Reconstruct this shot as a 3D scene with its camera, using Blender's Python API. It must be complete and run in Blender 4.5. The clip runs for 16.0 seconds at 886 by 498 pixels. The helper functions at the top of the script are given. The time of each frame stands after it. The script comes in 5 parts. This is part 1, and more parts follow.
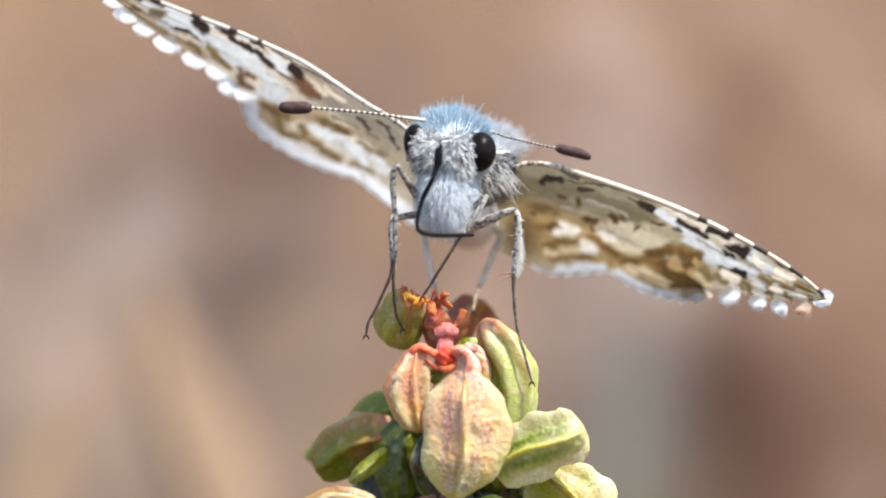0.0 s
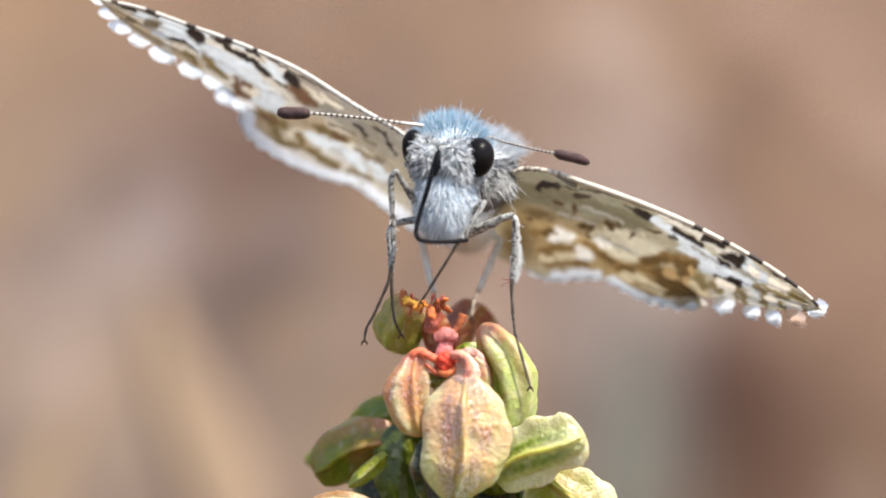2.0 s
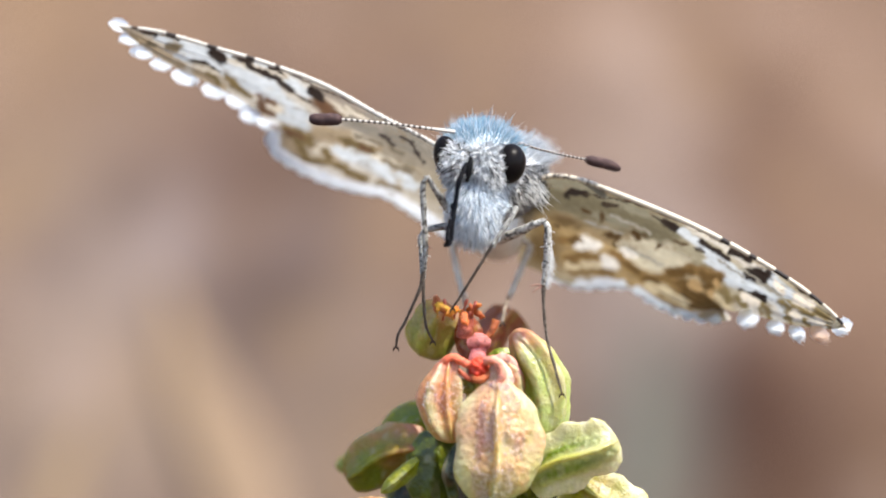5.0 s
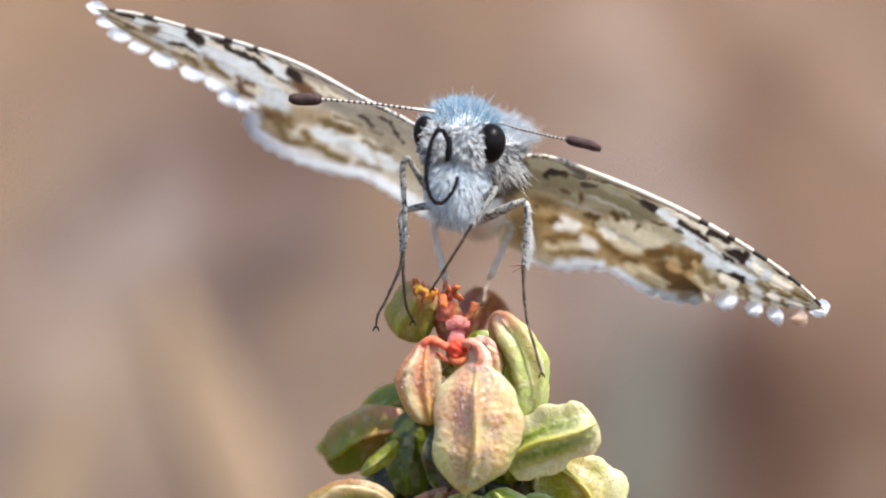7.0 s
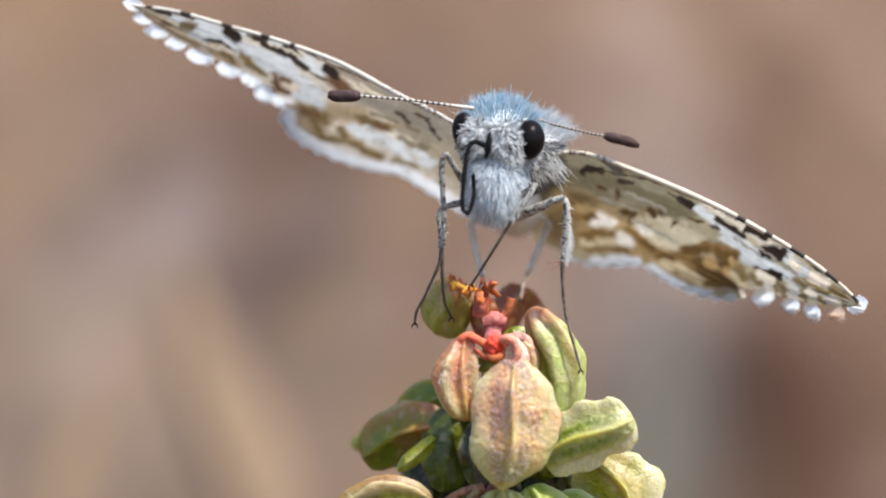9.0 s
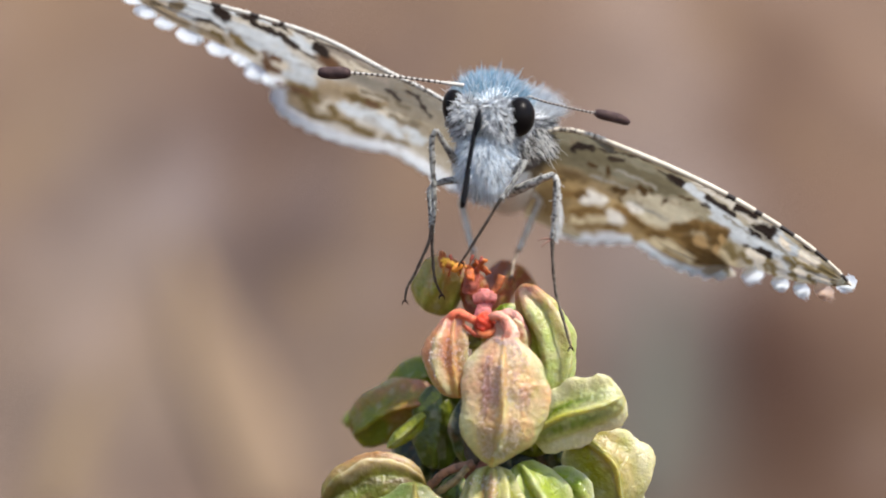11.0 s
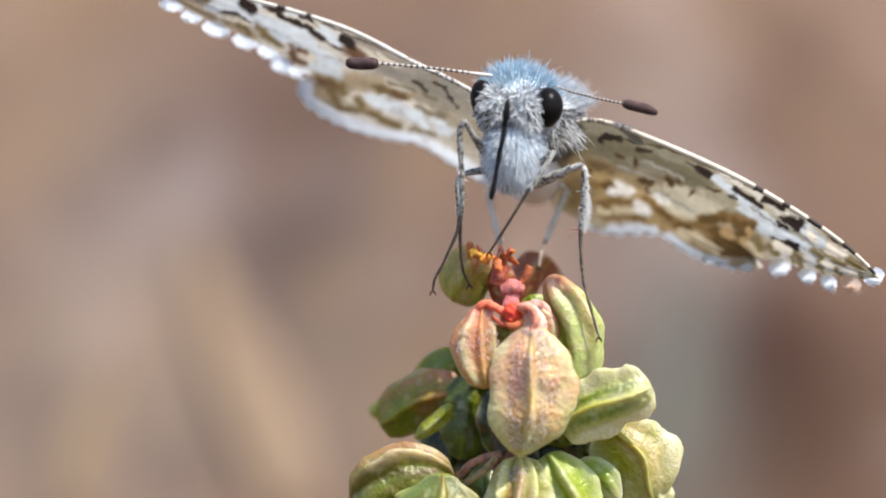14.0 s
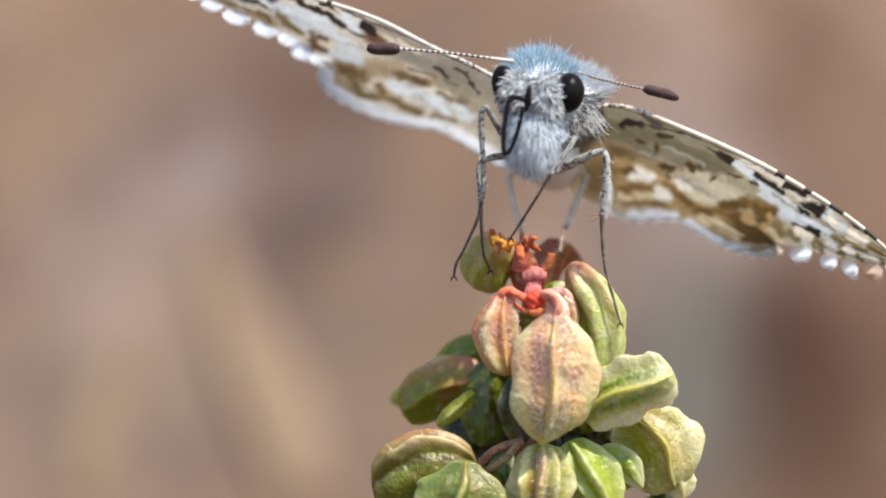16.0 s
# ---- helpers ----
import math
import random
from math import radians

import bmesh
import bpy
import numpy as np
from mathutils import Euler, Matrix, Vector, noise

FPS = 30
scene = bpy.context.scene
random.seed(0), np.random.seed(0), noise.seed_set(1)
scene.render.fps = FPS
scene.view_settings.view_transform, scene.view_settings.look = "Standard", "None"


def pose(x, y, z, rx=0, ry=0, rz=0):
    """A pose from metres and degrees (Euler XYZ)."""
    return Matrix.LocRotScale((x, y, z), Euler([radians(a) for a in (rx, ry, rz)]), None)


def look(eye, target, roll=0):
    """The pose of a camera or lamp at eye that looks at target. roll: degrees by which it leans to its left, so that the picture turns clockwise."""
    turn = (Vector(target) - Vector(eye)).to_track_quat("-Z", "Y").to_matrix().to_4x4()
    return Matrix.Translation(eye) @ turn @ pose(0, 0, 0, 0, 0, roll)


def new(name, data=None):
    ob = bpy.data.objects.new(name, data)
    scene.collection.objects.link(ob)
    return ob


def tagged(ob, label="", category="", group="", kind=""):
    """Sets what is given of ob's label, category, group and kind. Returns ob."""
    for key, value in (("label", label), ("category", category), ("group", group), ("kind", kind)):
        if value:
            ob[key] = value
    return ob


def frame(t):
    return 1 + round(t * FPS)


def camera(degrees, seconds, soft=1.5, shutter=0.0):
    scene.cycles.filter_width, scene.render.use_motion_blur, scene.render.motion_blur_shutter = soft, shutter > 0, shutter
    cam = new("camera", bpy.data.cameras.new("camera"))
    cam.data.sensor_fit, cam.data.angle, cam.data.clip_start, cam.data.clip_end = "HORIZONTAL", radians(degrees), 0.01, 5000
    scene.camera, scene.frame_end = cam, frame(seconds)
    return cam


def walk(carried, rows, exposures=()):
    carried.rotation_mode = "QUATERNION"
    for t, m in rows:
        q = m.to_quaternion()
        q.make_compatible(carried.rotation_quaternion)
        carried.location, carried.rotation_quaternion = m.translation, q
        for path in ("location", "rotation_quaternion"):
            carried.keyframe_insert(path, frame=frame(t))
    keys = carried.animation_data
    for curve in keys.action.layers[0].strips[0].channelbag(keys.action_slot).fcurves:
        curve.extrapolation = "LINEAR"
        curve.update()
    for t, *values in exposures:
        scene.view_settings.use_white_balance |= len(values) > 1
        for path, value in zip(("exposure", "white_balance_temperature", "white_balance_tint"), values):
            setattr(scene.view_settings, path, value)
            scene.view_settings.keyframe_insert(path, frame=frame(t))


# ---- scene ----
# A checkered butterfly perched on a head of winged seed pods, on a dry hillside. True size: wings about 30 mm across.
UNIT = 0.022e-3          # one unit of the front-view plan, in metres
DIST = 0.0812            # lens to subject
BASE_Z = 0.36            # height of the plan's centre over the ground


def P(u, v, d=0.0):
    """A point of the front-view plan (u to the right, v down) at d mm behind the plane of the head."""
    k = (1 + d * 0.001 / DIST) * UNIT
    return Vector(((u - 784) * k, d * 0.001, BASE_Z + (441 - v) * k))


# ---------------------------------------------------------------- camera
cam = camera(24.0, 16.0, 1.9)
cam.data.dof.use_dof = True
cam.data.dof.focus_distance = DIST + 0.0004
cam.data.dof.aperture_fstop = 24.0
FOCAL = 784 / math.tan(radians(12.0))

# seconds, sideways and upward drift of the subject, and of the far bank, in plan units
DRIFT = []


def drift(t, u, v):
    du, dv = u - 872, v - 612
    far = 0.25 * du + 3.4 * (t - 9.0)
    DRIFT.append((t, du, dv, far, dv))


for row in ((0, 787, 632), (0.5, 755, 628), (1, 760, 620), (1.5, 773, 634), (2, 786, 640), (2.5, 784, 642),
            (3, 816, 646), (3.5, 856, 643), (4.6, 846, 648), (5.8, 848, 652), (6, 902, 648), (6.5, 901, 633),
            (7, 807, 619)):
    drift(*row)
for row in ((7.5, 831, 625), (8, 839, 617), (8.5, 854, 615), (9, 872, 612), (9.2, 850, 608), (10.2, 848, 588),
            (11.3, 865, 568), (11.5, 890, 567), (12, 901, 563), (12.5, 915, 560), (13, 917, 559), (13.5, 903, 556),
            (14, 904, 555), (14.5, 930, 550), (15, 975, 546), (15.5, 946, 535), (16, 943, 532)):
    drift(*row)


def camera_row(t, du, dv, bu, bv):
    yaw, pitch = math.degrees(bu / FOCAL), math.degrees(bv / FOCAL)
    return t, pose(-(du - bu) * UNIT, -DIST, BASE_Z + (dv - bv) * UNIT, 90 + pitch, 0, yaw)


walk(cam, [camera_row(*r) for r in DRIFT],
     [(0, 1.45, 6850, 10), (0.5, 1.42, 6950, 10), (1, 1.36, 7000, 10), (1.5, 1.44, 6950, 10), (2, 1.41, 6900, 10), (2.5, 1.37, 6900, 10), (3, 1.37, 6900, 10), (3.5, 1.48, 6800, 10), (5.8, 1.4, 6750, 10), (7, 1.33, 6700, 10), (7.5, 1.46, 6600, 10), (8, 1.27, 6750, 10), (8.5, 1.19, 6850, 10), (9, 1.16, 6700, 10),
      (11.4, 1.08, 6700, 10), (12, 1.14, 6700, 10), (12.5, 1.19, 6600, 10), (13, 1.22, 6600, 10), (14.5, 1.25, 6600, 10), (15.5, 1.18, 6750, 10), (16, 1.19, 6800, 10)])

# ---------------------------------------------------------------- light
SUN_FROM = Vector((0.44, -0.36, 0.94)).normalized()
world = bpy.data.worlds.new("sky")
scene.world = world
world.use_nodes = True
wn = world.node_tree
sky = wn.nodes.new("ShaderNodeTexSky")
sky.sky_type = "NISHITA"
sky.sun_disc = False
sky.sun_elevation = math.asin(SUN_FROM.z)
sky.sun_rotation = math.atan2(SUN_FROM.x, SUN_FROM.y)
wn.links.new(sky.outputs[0], wn.nodes["Background"].inputs[0])
wn.nodes["Background"].inputs[1].default_value = 0.15
sun = new("sun", bpy.data.lights.new("sun", "SUN"))
sun.data.energy = 3.6
sun.data.angle = radians(0.6)
sun.data.color = (1.0, 0.965, 0.91)
sun.matrix_world = look(SUN_FROM * 3, (0, 0, 0))


# ---------------------------------------------------------------- materials
def material(name):
    m = bpy.data.materials.new(name)
    m.use_nodes = True
    t = m.node_tree
    return m, t, t.nodes["Principled BSDF"]


def node(t, kind, **values):
    n = t.nodes.new(kind)
    for key, value in values.items():
        n.inputs[key.replace("_", " ")].default_value = value
    return n


def pigment(name, rough, grain, strength, bump, sheen=0.0, translucent=0.0, spec=0.4, subsurface=0.0, bump_scale=None, coat=0.0):
    """A surface coloured by its mesh's pigment, broken up by two scales of noise, with fine relief."""
    m, t, b = material(name)
    col = t.nodes.new("ShaderNodeVertexColor")
    col.layer_name = "pigment"
    geo = t.nodes.new("ShaderNodeTexCoord")
    fine = node(t, "ShaderNodeTexNoise", Scale=grain, Detail=5.0, Roughness=0.65)
    broad = node(t, "ShaderNodeTexNoise", Scale=grain * 0.12, Detail=3.0)
    for n in (fine, broad):
        t.links.new(geo.outputs["Object"], n.inputs["Vector"])
    add = t.nodes.new("ShaderNodeMath")
    add.operation = "ADD"
    t.links.new(fine.outputs["Fac"], add.inputs[0])
    t.links.new(broad.outputs["Fac"], add.inputs[1])
    span = t.nodes.new("ShaderNodeMapRange")
    span.inputs["From Min"].default_value, span.inputs["From Max"].default_value = 0.6, 1.4
    span.inputs["To Min"].default_value, span.inputs["To Max"].default_value = 1 - strength, 1 + strength
    t.links.new(add.outputs[0], span.inputs["Value"])
    mul = t.nodes.new("ShaderNodeVectorMath")
    mul.operation = "SCALE"
    t.links.new(col.outputs["Color"], mul.inputs[0])
    t.links.new(span.outputs[0], mul.inputs["Scale"])
    t.links.new(mul.outputs[0], b.inputs["Base Color"])
    b.inputs["Roughness"].default_value = rough
    b.inputs["Specular IOR Level"].default_value = spec
    b.inputs["Sheen Weight"].default_value = sheen
    b.inputs["Coat Weight"].default_value = coat
    if subsurface:
        b.inputs["Subsurface Weight"].default_value = subsurface
        b.inputs["Subsurface Radius"].default_value = (0.0006, 0.0005, 0.0002)
        b.inputs["Subsurface Scale"].default_value = 1.0
    if bump:
        relief = t.nodes.new("ShaderNodeBump")
        relief.inputs["Strength"].default_value = 1.0
        relief.inputs["Distance"].default_value = bump
        src = fine
        if bump_scale:
            src = node(t, "ShaderNodeTexNoise", Scale=bump_scale, Detail=3.0)
            t.links.new(geo.outputs["Object"], src.inputs["Vector"])
        t.links.new(src.outputs["Fac"], relief.inputs["Height"])
        t.links.new(relief.outputs[0], b.inputs["Normal"])
    if translucent:
        thin = t.nodes.new("ShaderNodeBsdfTranslucent")
        t.links.new(mul.outputs[0], thin.inputs["Color"])
        mix = t.nodes.new("ShaderNodeMixShader")
        mix.inputs[0].default_value = translucent
        t.links.new(b.outputs[0], mix.inputs[1])
        t.links.new(thin.outputs[0], mix.inputs[2])
        t.links.new(mix.outputs[0], t.nodes["Material Output"].inputs["Surface"])
    return m


WING = pigment("wing_scales", 0.75, 22000, 0.2, 0.00001, sheen=0.1, translucent=0.5, spec=0.15)
FRINGE = pigment("fringe_hair", 0.8, 9000, 0.05, 0, translucent=0.86, spec=0.1)
FUR = pigment("hair", 0.6, 9000, 0.15, 0, sheen=0.0, translucent=0.3, spec=0.3)
SKIN = pigment("chitin_scaled", 0.65, 16000, 0.25, 0.00001, spec=0.3)
HORN = pigment("dark_horn", 0.7, 12000, 0.2, 0.000004, spec=0.12)
EYE = pigment("compound_eye", 0.3, 40000, 0.15, 0.000002, spec=0.06, bump_scale=90000)
POD = pigment("pod_skin", 0.27, 7000, 0.16, 0.00005, spec=0.6, subsurface=0.5, translucent=0.34, bump_scale=9000)
STEM = pigment("stem_skin", 0.6, 6000, 0.4, 0.00006, subsurface=0.2, bump_scale=11000)
SOIL = pigment("dry_soil", 0.95, 160, 0.2, 0.002, spec=0.1)
STRAW = pigment("dry_straw", 0.8, 300, 0.2, 0.0003, translucent=0.2, spec=0.2)


# ---------------------------------------------------------------- mesh helpers
rng = np.random.default_rng(7)


def lin(r, g, b):
    """Linear colour from display values 0 to 255."""
    return tuple(((c / 255) / 12.92 if c <= 10 else ((c / 255 + 0.055) / 1.055) ** 2.4) for c in (r, g, b))


def origin_of(parent):
    o = Vector()
    while parent is not None:
        o += parent.location
        parent = parent.parent
    return o


def part(name, shape, mat, parent, label="", cols=(0.5, 0.5, 0.5), smooth=True, kind=""):
    """One mesh object from (vertices in the world, faces) under a thing or a part. cols: one colour, or one per vertex."""
    verts, faces = shape
    me = bpy.data.meshes.new(name)
    o = origin_of(parent)
    V = np.array([tuple(v) for v in verts] if not isinstance(verts, np.ndarray) else verts, dtype=float) - np.array(o)
    me.from_pydata(V.tolist(), [], faces if isinstance(faces, list) else faces.tolist())
    att = me.color_attributes.new("pigment", "FLOAT_COLOR", "POINT")
    C = np.ones((len(V), 4))
    C[:, :3] = np.array(cols)
    att.data.foreach_set("color", C.ravel())
    if smooth:
        me.polygons.foreach_set("use_smooth", [True] * len(me.polygons))
    me.materials.append(mat)
    me.update()
    ob = new(name, me)
    if parent is not None:
        ob.parent = parent
    return tagged(ob, label=label, kind=kind)


def thing(name, at, label, category, group=""):
    ob = new(name)
    ob.empty_display_size = 0.002
    ob.location = at
    return tagged(ob, label, category, group)


def spline(points, n):
    """A smooth curve of n points through the given ones, evenly spaced along its length."""
    pts = np.array([tuple(p) for p in points], dtype=float)
    if len(pts) == 2:
        return pts[0] + np.linspace(0, 1, n)[:, None] * (pts[1] - pts[0])
    ext = np.vstack([2 * pts[0] - pts[1], pts, 2 * pts[-1] - pts[-2]])
    out = []
    for i in range(1, len(ext) - 2):
        p0, p1, p2, p3 = ext[i - 1:i + 3]
        s = np.linspace(0, 1, 24, endpoint=False)[:, None]
        out.append(0.5 * (2 * p1 + (p2 - p0) * s + (2 * p0 - 5 * p1 + 4 * p2 - p3) * s ** 2 + (3 * p1 - p0 - 3 * p2 + p3) * s ** 3))
    out = np.vstack(out + [pts[-1:]])
    run = np.concatenate([[0], np.cumsum(np.linalg.norm(np.diff(out, axis=0), axis=1))])
    want = np.linspace(0, run[-1], n)
    return np.column_stack([np.interp(want, run, out[:, k]) for k in range(3)])


def tube(points, radii, n=24, sides=10, flat=1.0, lumpy=0.0):
    """A closed tube along a smooth curve; radii in mm, spread evenly along it."""
    c = spline(points, n)
    r = np.interp(np.linspace(0, 1, n), np.linspace(0, 1, len(radii)), radii) * 0.001
    tan = np.gradient(c, axis=0)
    tan /= np.linalg.norm(tan, axis=1)[:, None] + 1e-15
    side = np.cross(tan[0], (0.13, 1.0, 0.21))
    V, F = [], []
    for i in range(n):
        side = side - tan[i] * side.dot(tan[i])
        side /= np.linalg.norm(side)
        up = np.cross(tan[i], side)
        for k in range(sides):
            a = 2 * math.pi * k / sides
            f = 1 + lumpy * noise.noise(Vector(c[i]) * 3500 + Vector((3 * math.cos(a), 3 * math.sin(a), 0)) * 0.4) if lumpy else 1.0
            V.append(c[i] + r[i] * f * (math.cos(a) * side + flat * math.sin(a) * up))
    for i in range(n - 1):
        for k in range(sides):
            a, b = i * sides + k, i * sides + (k + 1) % sides
            F.append((a, b, b + sides, a + sides))
    F.append(tuple(range(sides - 1, -1, -1)))
    F.append(tuple(range((n - 1) * sides, n * sides)))
    return np.array(V), F


def ball(centre, radii, turn=None, rows=28, cols=40, rough=0.0, seed=0.0):
    """A rounded body; radii in mm."""
    V, F = [], []
    m = turn or Matrix.Identity(3)
    for i in range(rows + 1):
        a = math.pi * i / rows
        for k in range(cols):
            b = 2 * math.pi * k / cols
            d = Vector((math.sin(a) * math.cos(b), math.sin(a) * math.sin(b), math.cos(a)))
            f = 1 + rough * noise.noise(d * 2.5 + Vector((seed, seed, 0)))
            V.append(centre + m @ Vector([d[j] * radii[j] * f * 0.001 for j in range(3)]))
    for i in range(rows):
        for k in range(cols):
            a, b = i * cols + k, i * cols + (k + 1) % cols
            F.append((a, a + cols, b + cols, b))
    return V, F


def speckle(V, light, dark, scale, cut=0.1, soft=0.15):
    """Colour per vertex: light with dark speckles."""
    C = []
    for v in V:
        f = noise.noise(Vector(v) * scale)
        w = min(1, max(0, (f - cut) / soft))
        C.append([light[j] * (1 - w) + dark[j] * w for j in range(3)])
    return np.array(C)


def strands(roots, dirs, lengths, width, cols, droop=0.0, curl=0.25, side=None):
    """Fine tapered hairs, each a bent two-sided blade; width in mm."""
    roots, dirs = np.array(roots), np.array(dirs)
    n = len(roots)
    dirs = dirs / (np.linalg.norm(dirs, axis=1)[:, None] + 1e-12)
    lengths = np.array(lengths)[:, None] * 0.001
    w = np.array(width).reshape(-1, 1) * 0.0005 * np.ones((n, 1))
    bend = rng.normal(0, 1, (n, 3)) * curl + np.array([0, 0, -droop])
    if side is None:
        side = np.cross(dirs, (0, 1, 0) + rng.normal(0, 0.3, (n, 3)))
    side /= np.linalg.norm(side, axis=1)[:, None] + 1e-12
    rows = []
    for s, k in ((0.0, 1.0), (0.4, 0.9), (0.75, 0.6)):
        c = roots + dirs * lengths * s + bend * lengths * s * s * 0.5
        rows += [c - side * w * k, c + side * w * k]
    rows.append(roots + dirs * lengths + bend * lengths * 0.5)
    V = np.stack(rows, axis=1).reshape(-1, 3)
    base = np.arange(n) * 7
    F = []
    for b in base.tolist():
        F += [(b, b + 1, b + 3, b + 2), (b + 2, b + 3, b + 5, b + 4), (b + 4, b + 5, b + 6)]
    C = np.repeat(np.array(cols), 7, axis=0)
    return V, F, C


def coat_of_hair(name, centre, radii, n, style, parent, label="", width=0.03, droop=0.0, curl=0.25):
    """Hairs over a rounded body; style(direction) gives length in mm, lean vector and colour, or None for bare skin."""
    roots, dirs, lens, cols = [], [], [], []
    while len(roots) < n:
        d = Vector(rng.normal(0, 1, 3))
        d.normalize()
        s = style(d)
        if s is None:
            n -= 0.3
            continue
        length, lean, col = s
        roots.append(centre + Vector([d[j] * radii[j] * 0.00097 for j in range(3)]))
        go = d + Vector(lean) + Vector(rng.normal(0, 0.18, 3))
        dirs.append(go)
        lens.append(length * rng.uniform(0.6, 1.15))
        f = rng.uniform(0.64, 0.98)
        cols.append([min(0.9, c * f) for c in col])
    V, F, C = strands(roots, dirs, lens, rng.uniform(0.6, 1.2, len(roots)) * width, cols, droop, curl)
    return part(name, (V, F), FUR, parent, label, C, kind="stuff")

# ---------------------------------------------------------------- ground: a dry bank that rises behind the plant
def soft_steps():
    fine_x = np.linspace(-0.4, 0.4, 121)
    out = np.array([0.5, 0.65, 0.9, 1.3, 2, 3.5, 6, 12, 30, 80, 250, 900])
    return np.concatenate([-out[::-1], fine_x, out])


def ground_z(x, y):
    rise = np.clip(y - 0.17, 0, 1.6)
    z = rise * 0.92
    near = np.exp(-((y - 0.6) / 0.9) ** 2)
    return z + near * (0.012 * np.sin(9 * x + 3 * y) + 0.008 * np.sin(23 * y + 11 * x)) * np.clip((y - 0.1) * 6, 0, 1)


SOIL_TONES = []
EARTH = np.array([0.281, 0.30, 0.291])


def soil(x, y, rx, ry, turn, colour, weight=1.0):
    SOIL_TONES.append((x, y, rx, ry, math.radians(turn), (np.array(lin(168, 132, 112)) + 1.3 * (np.array(lin(*colour)) - np.array(lin(168, 132, 112)))) * EARTH, weight))


def build_ground():
    xs = soft_steps()
    ys = np.concatenate([[-900, -200, -60, -20, -6, -2, -0.8, -0.3, 0.0, 0.1], np.linspace(0.17, 1.1, 150), [1.3, 1.6, 1.77, 1.9, 2.5, 4, 8, 20, 60, 200, 900]])
    X, Y = np.meshgrid(xs, ys)
    Z = ground_z(X, Y)
    V = np.column_stack([X.ravel(), Y.ravel(), Z.ravel()])
    nx = len(xs)
    i, k = np.meshgrid(np.arange(len(ys) - 1), np.arange(nx - 1), indexing="ij")
    a = (i * nx + k).ravel()
    F = np.column_stack([a, a + 1, a + nx + 1, a + nx])
    C = np.ones((len(V), 3)) * np.array(lin(168, 132, 112)) * EARTH
    for x, y, rx, ry, turn, colour, weight in SOIL_TONES:
        dx, dy = V[:, 0] - x, V[:, 1] - y
        p, q = dx * math.cos(turn) + dy * math.sin(turn), -dx * math.sin(turn) + dy * math.cos(turn)
        w = (weight * np.exp(-(p / rx) ** 2 - (q / ry) ** 2))[:, None]
        C = C * (1 - w) + colour * w
    part("ground", (V, F), SOIL, None, "dry reddish brown soil bank in the distance", C, kind="structure")


def bank(u, v):
    """Where the line of sight of the plan point (u, v) meets the bank: x, y."""
    lo, hi = 0.2, 1.5
    for _ in range(40):
        y = (lo + hi) / 2
        k = (y + DIST) / FOCAL
        if BASE_Z + (441 - v) * k > (y - 0.17) * 0.92:
            lo = y
        else:
            hi = y
    return (u - 784) * k, y


# soil tones of the bank: pale dust, grey-lilac gravel, rust red earth
for u, v, ru, rv, turn, colour, weight in (
        (60, 60, 260, 180, 0, (190, 150, 122), 0.8), (200, 480, 210, 200, 20, (192, 166, 158), 0.6),
        (490, 560, 80, 200, -25, (106, 82, 78), 0.85), (120, 780, 300, 190, 0, (182, 152, 134), 0.8),
        (400, 330, 130, 110, 10, (138, 106, 94), 0.7), (1140, 220, 110, 240, 0, (200, 166, 150), 0.85)):
    x, y = bank(u, v)
    soil(x, y, ru * 1.7e-4, rv * 2.4e-4, turn, colour, weight)
for u, v, ru, rv, turn, colour, weight in (
        (320, 430, 60, 70, 0, (204, 176, 170), 0.7), (80, 300, 90, 60, 0, (182, 146, 118), 0.6), (560, 800, 60, 80, 0, (150, 124, 110), 0.7), (1340, 190, 110, 120, 10, (138, 104, 88), 0.6), (1545, 60, 80, 130, 0, (180, 144, 126), 0.7),
        (1290, 620, 70, 120, 15, (120, 84, 66), 0.6), (1240, 420, 60, 90, 0, (176, 146, 134), 0.6), (620, 60, 90, 60, 0, (178, 142, 120), 0.6), (1430, 400, 220, 320, 0, (138, 104, 86), 0.3), (1305, 690, 150, 200, 0, (104, 66, 48), 0.75), (1520, 700, 110, 200, 0, (150, 114, 94), 0.6), (1240, 540, 150, 100, 0, (202, 172, 158), 0.65), (1480, 870, 260, 130, 0, (128, 96, 80), 0.7), (1230, 600, 90, 110, 0, (190, 162, 150), 0.5),
        (1120, 500, 130, 170, 0, (192, 164, 154), 0.5), (1180, 330, 110, 150, 0, (192, 160, 146), 0.35), (1500, 540, 110, 110, 0, (172, 134, 114), 0.6), (1320, 690, 90, 110, 0, (96, 58, 42), 0.6), (1340, 390, 90, 70, 0, (134, 98, 82), 0.6), (1150, 780, 110, 150, 0, (138, 130, 122), 0.85), (800, 80, 260, 110, 0, (158, 124, 104), 0.5),
        (620, 700, 120, 200, 0, (158, 132, 118), 0.6), (1090, 560, 100, 160, 0, (172, 142, 132), 0.6)):
    x, y = bank(u, v)
    soil(x, y, ru * 1.7e-4, rv * 2.4e-4, turn, colour, weight)
# small stones, dust and clods between them
clods = np.random.default_rng(21)
for k in range(120):
    x, y = bank(clods.uniform(-60, 1630), clods.uniform(-60, 960))
    r = clods.uniform(24, 62)
    soil(x, y, r * 1.7e-4, r * 2.2e-4, clods.uniform(0, 180), ((210, 176, 162), (112, 82, 70), (190, 152, 122), (132, 106, 102))[k % 4], clods.uniform(0.2, 0.45))
build_ground()


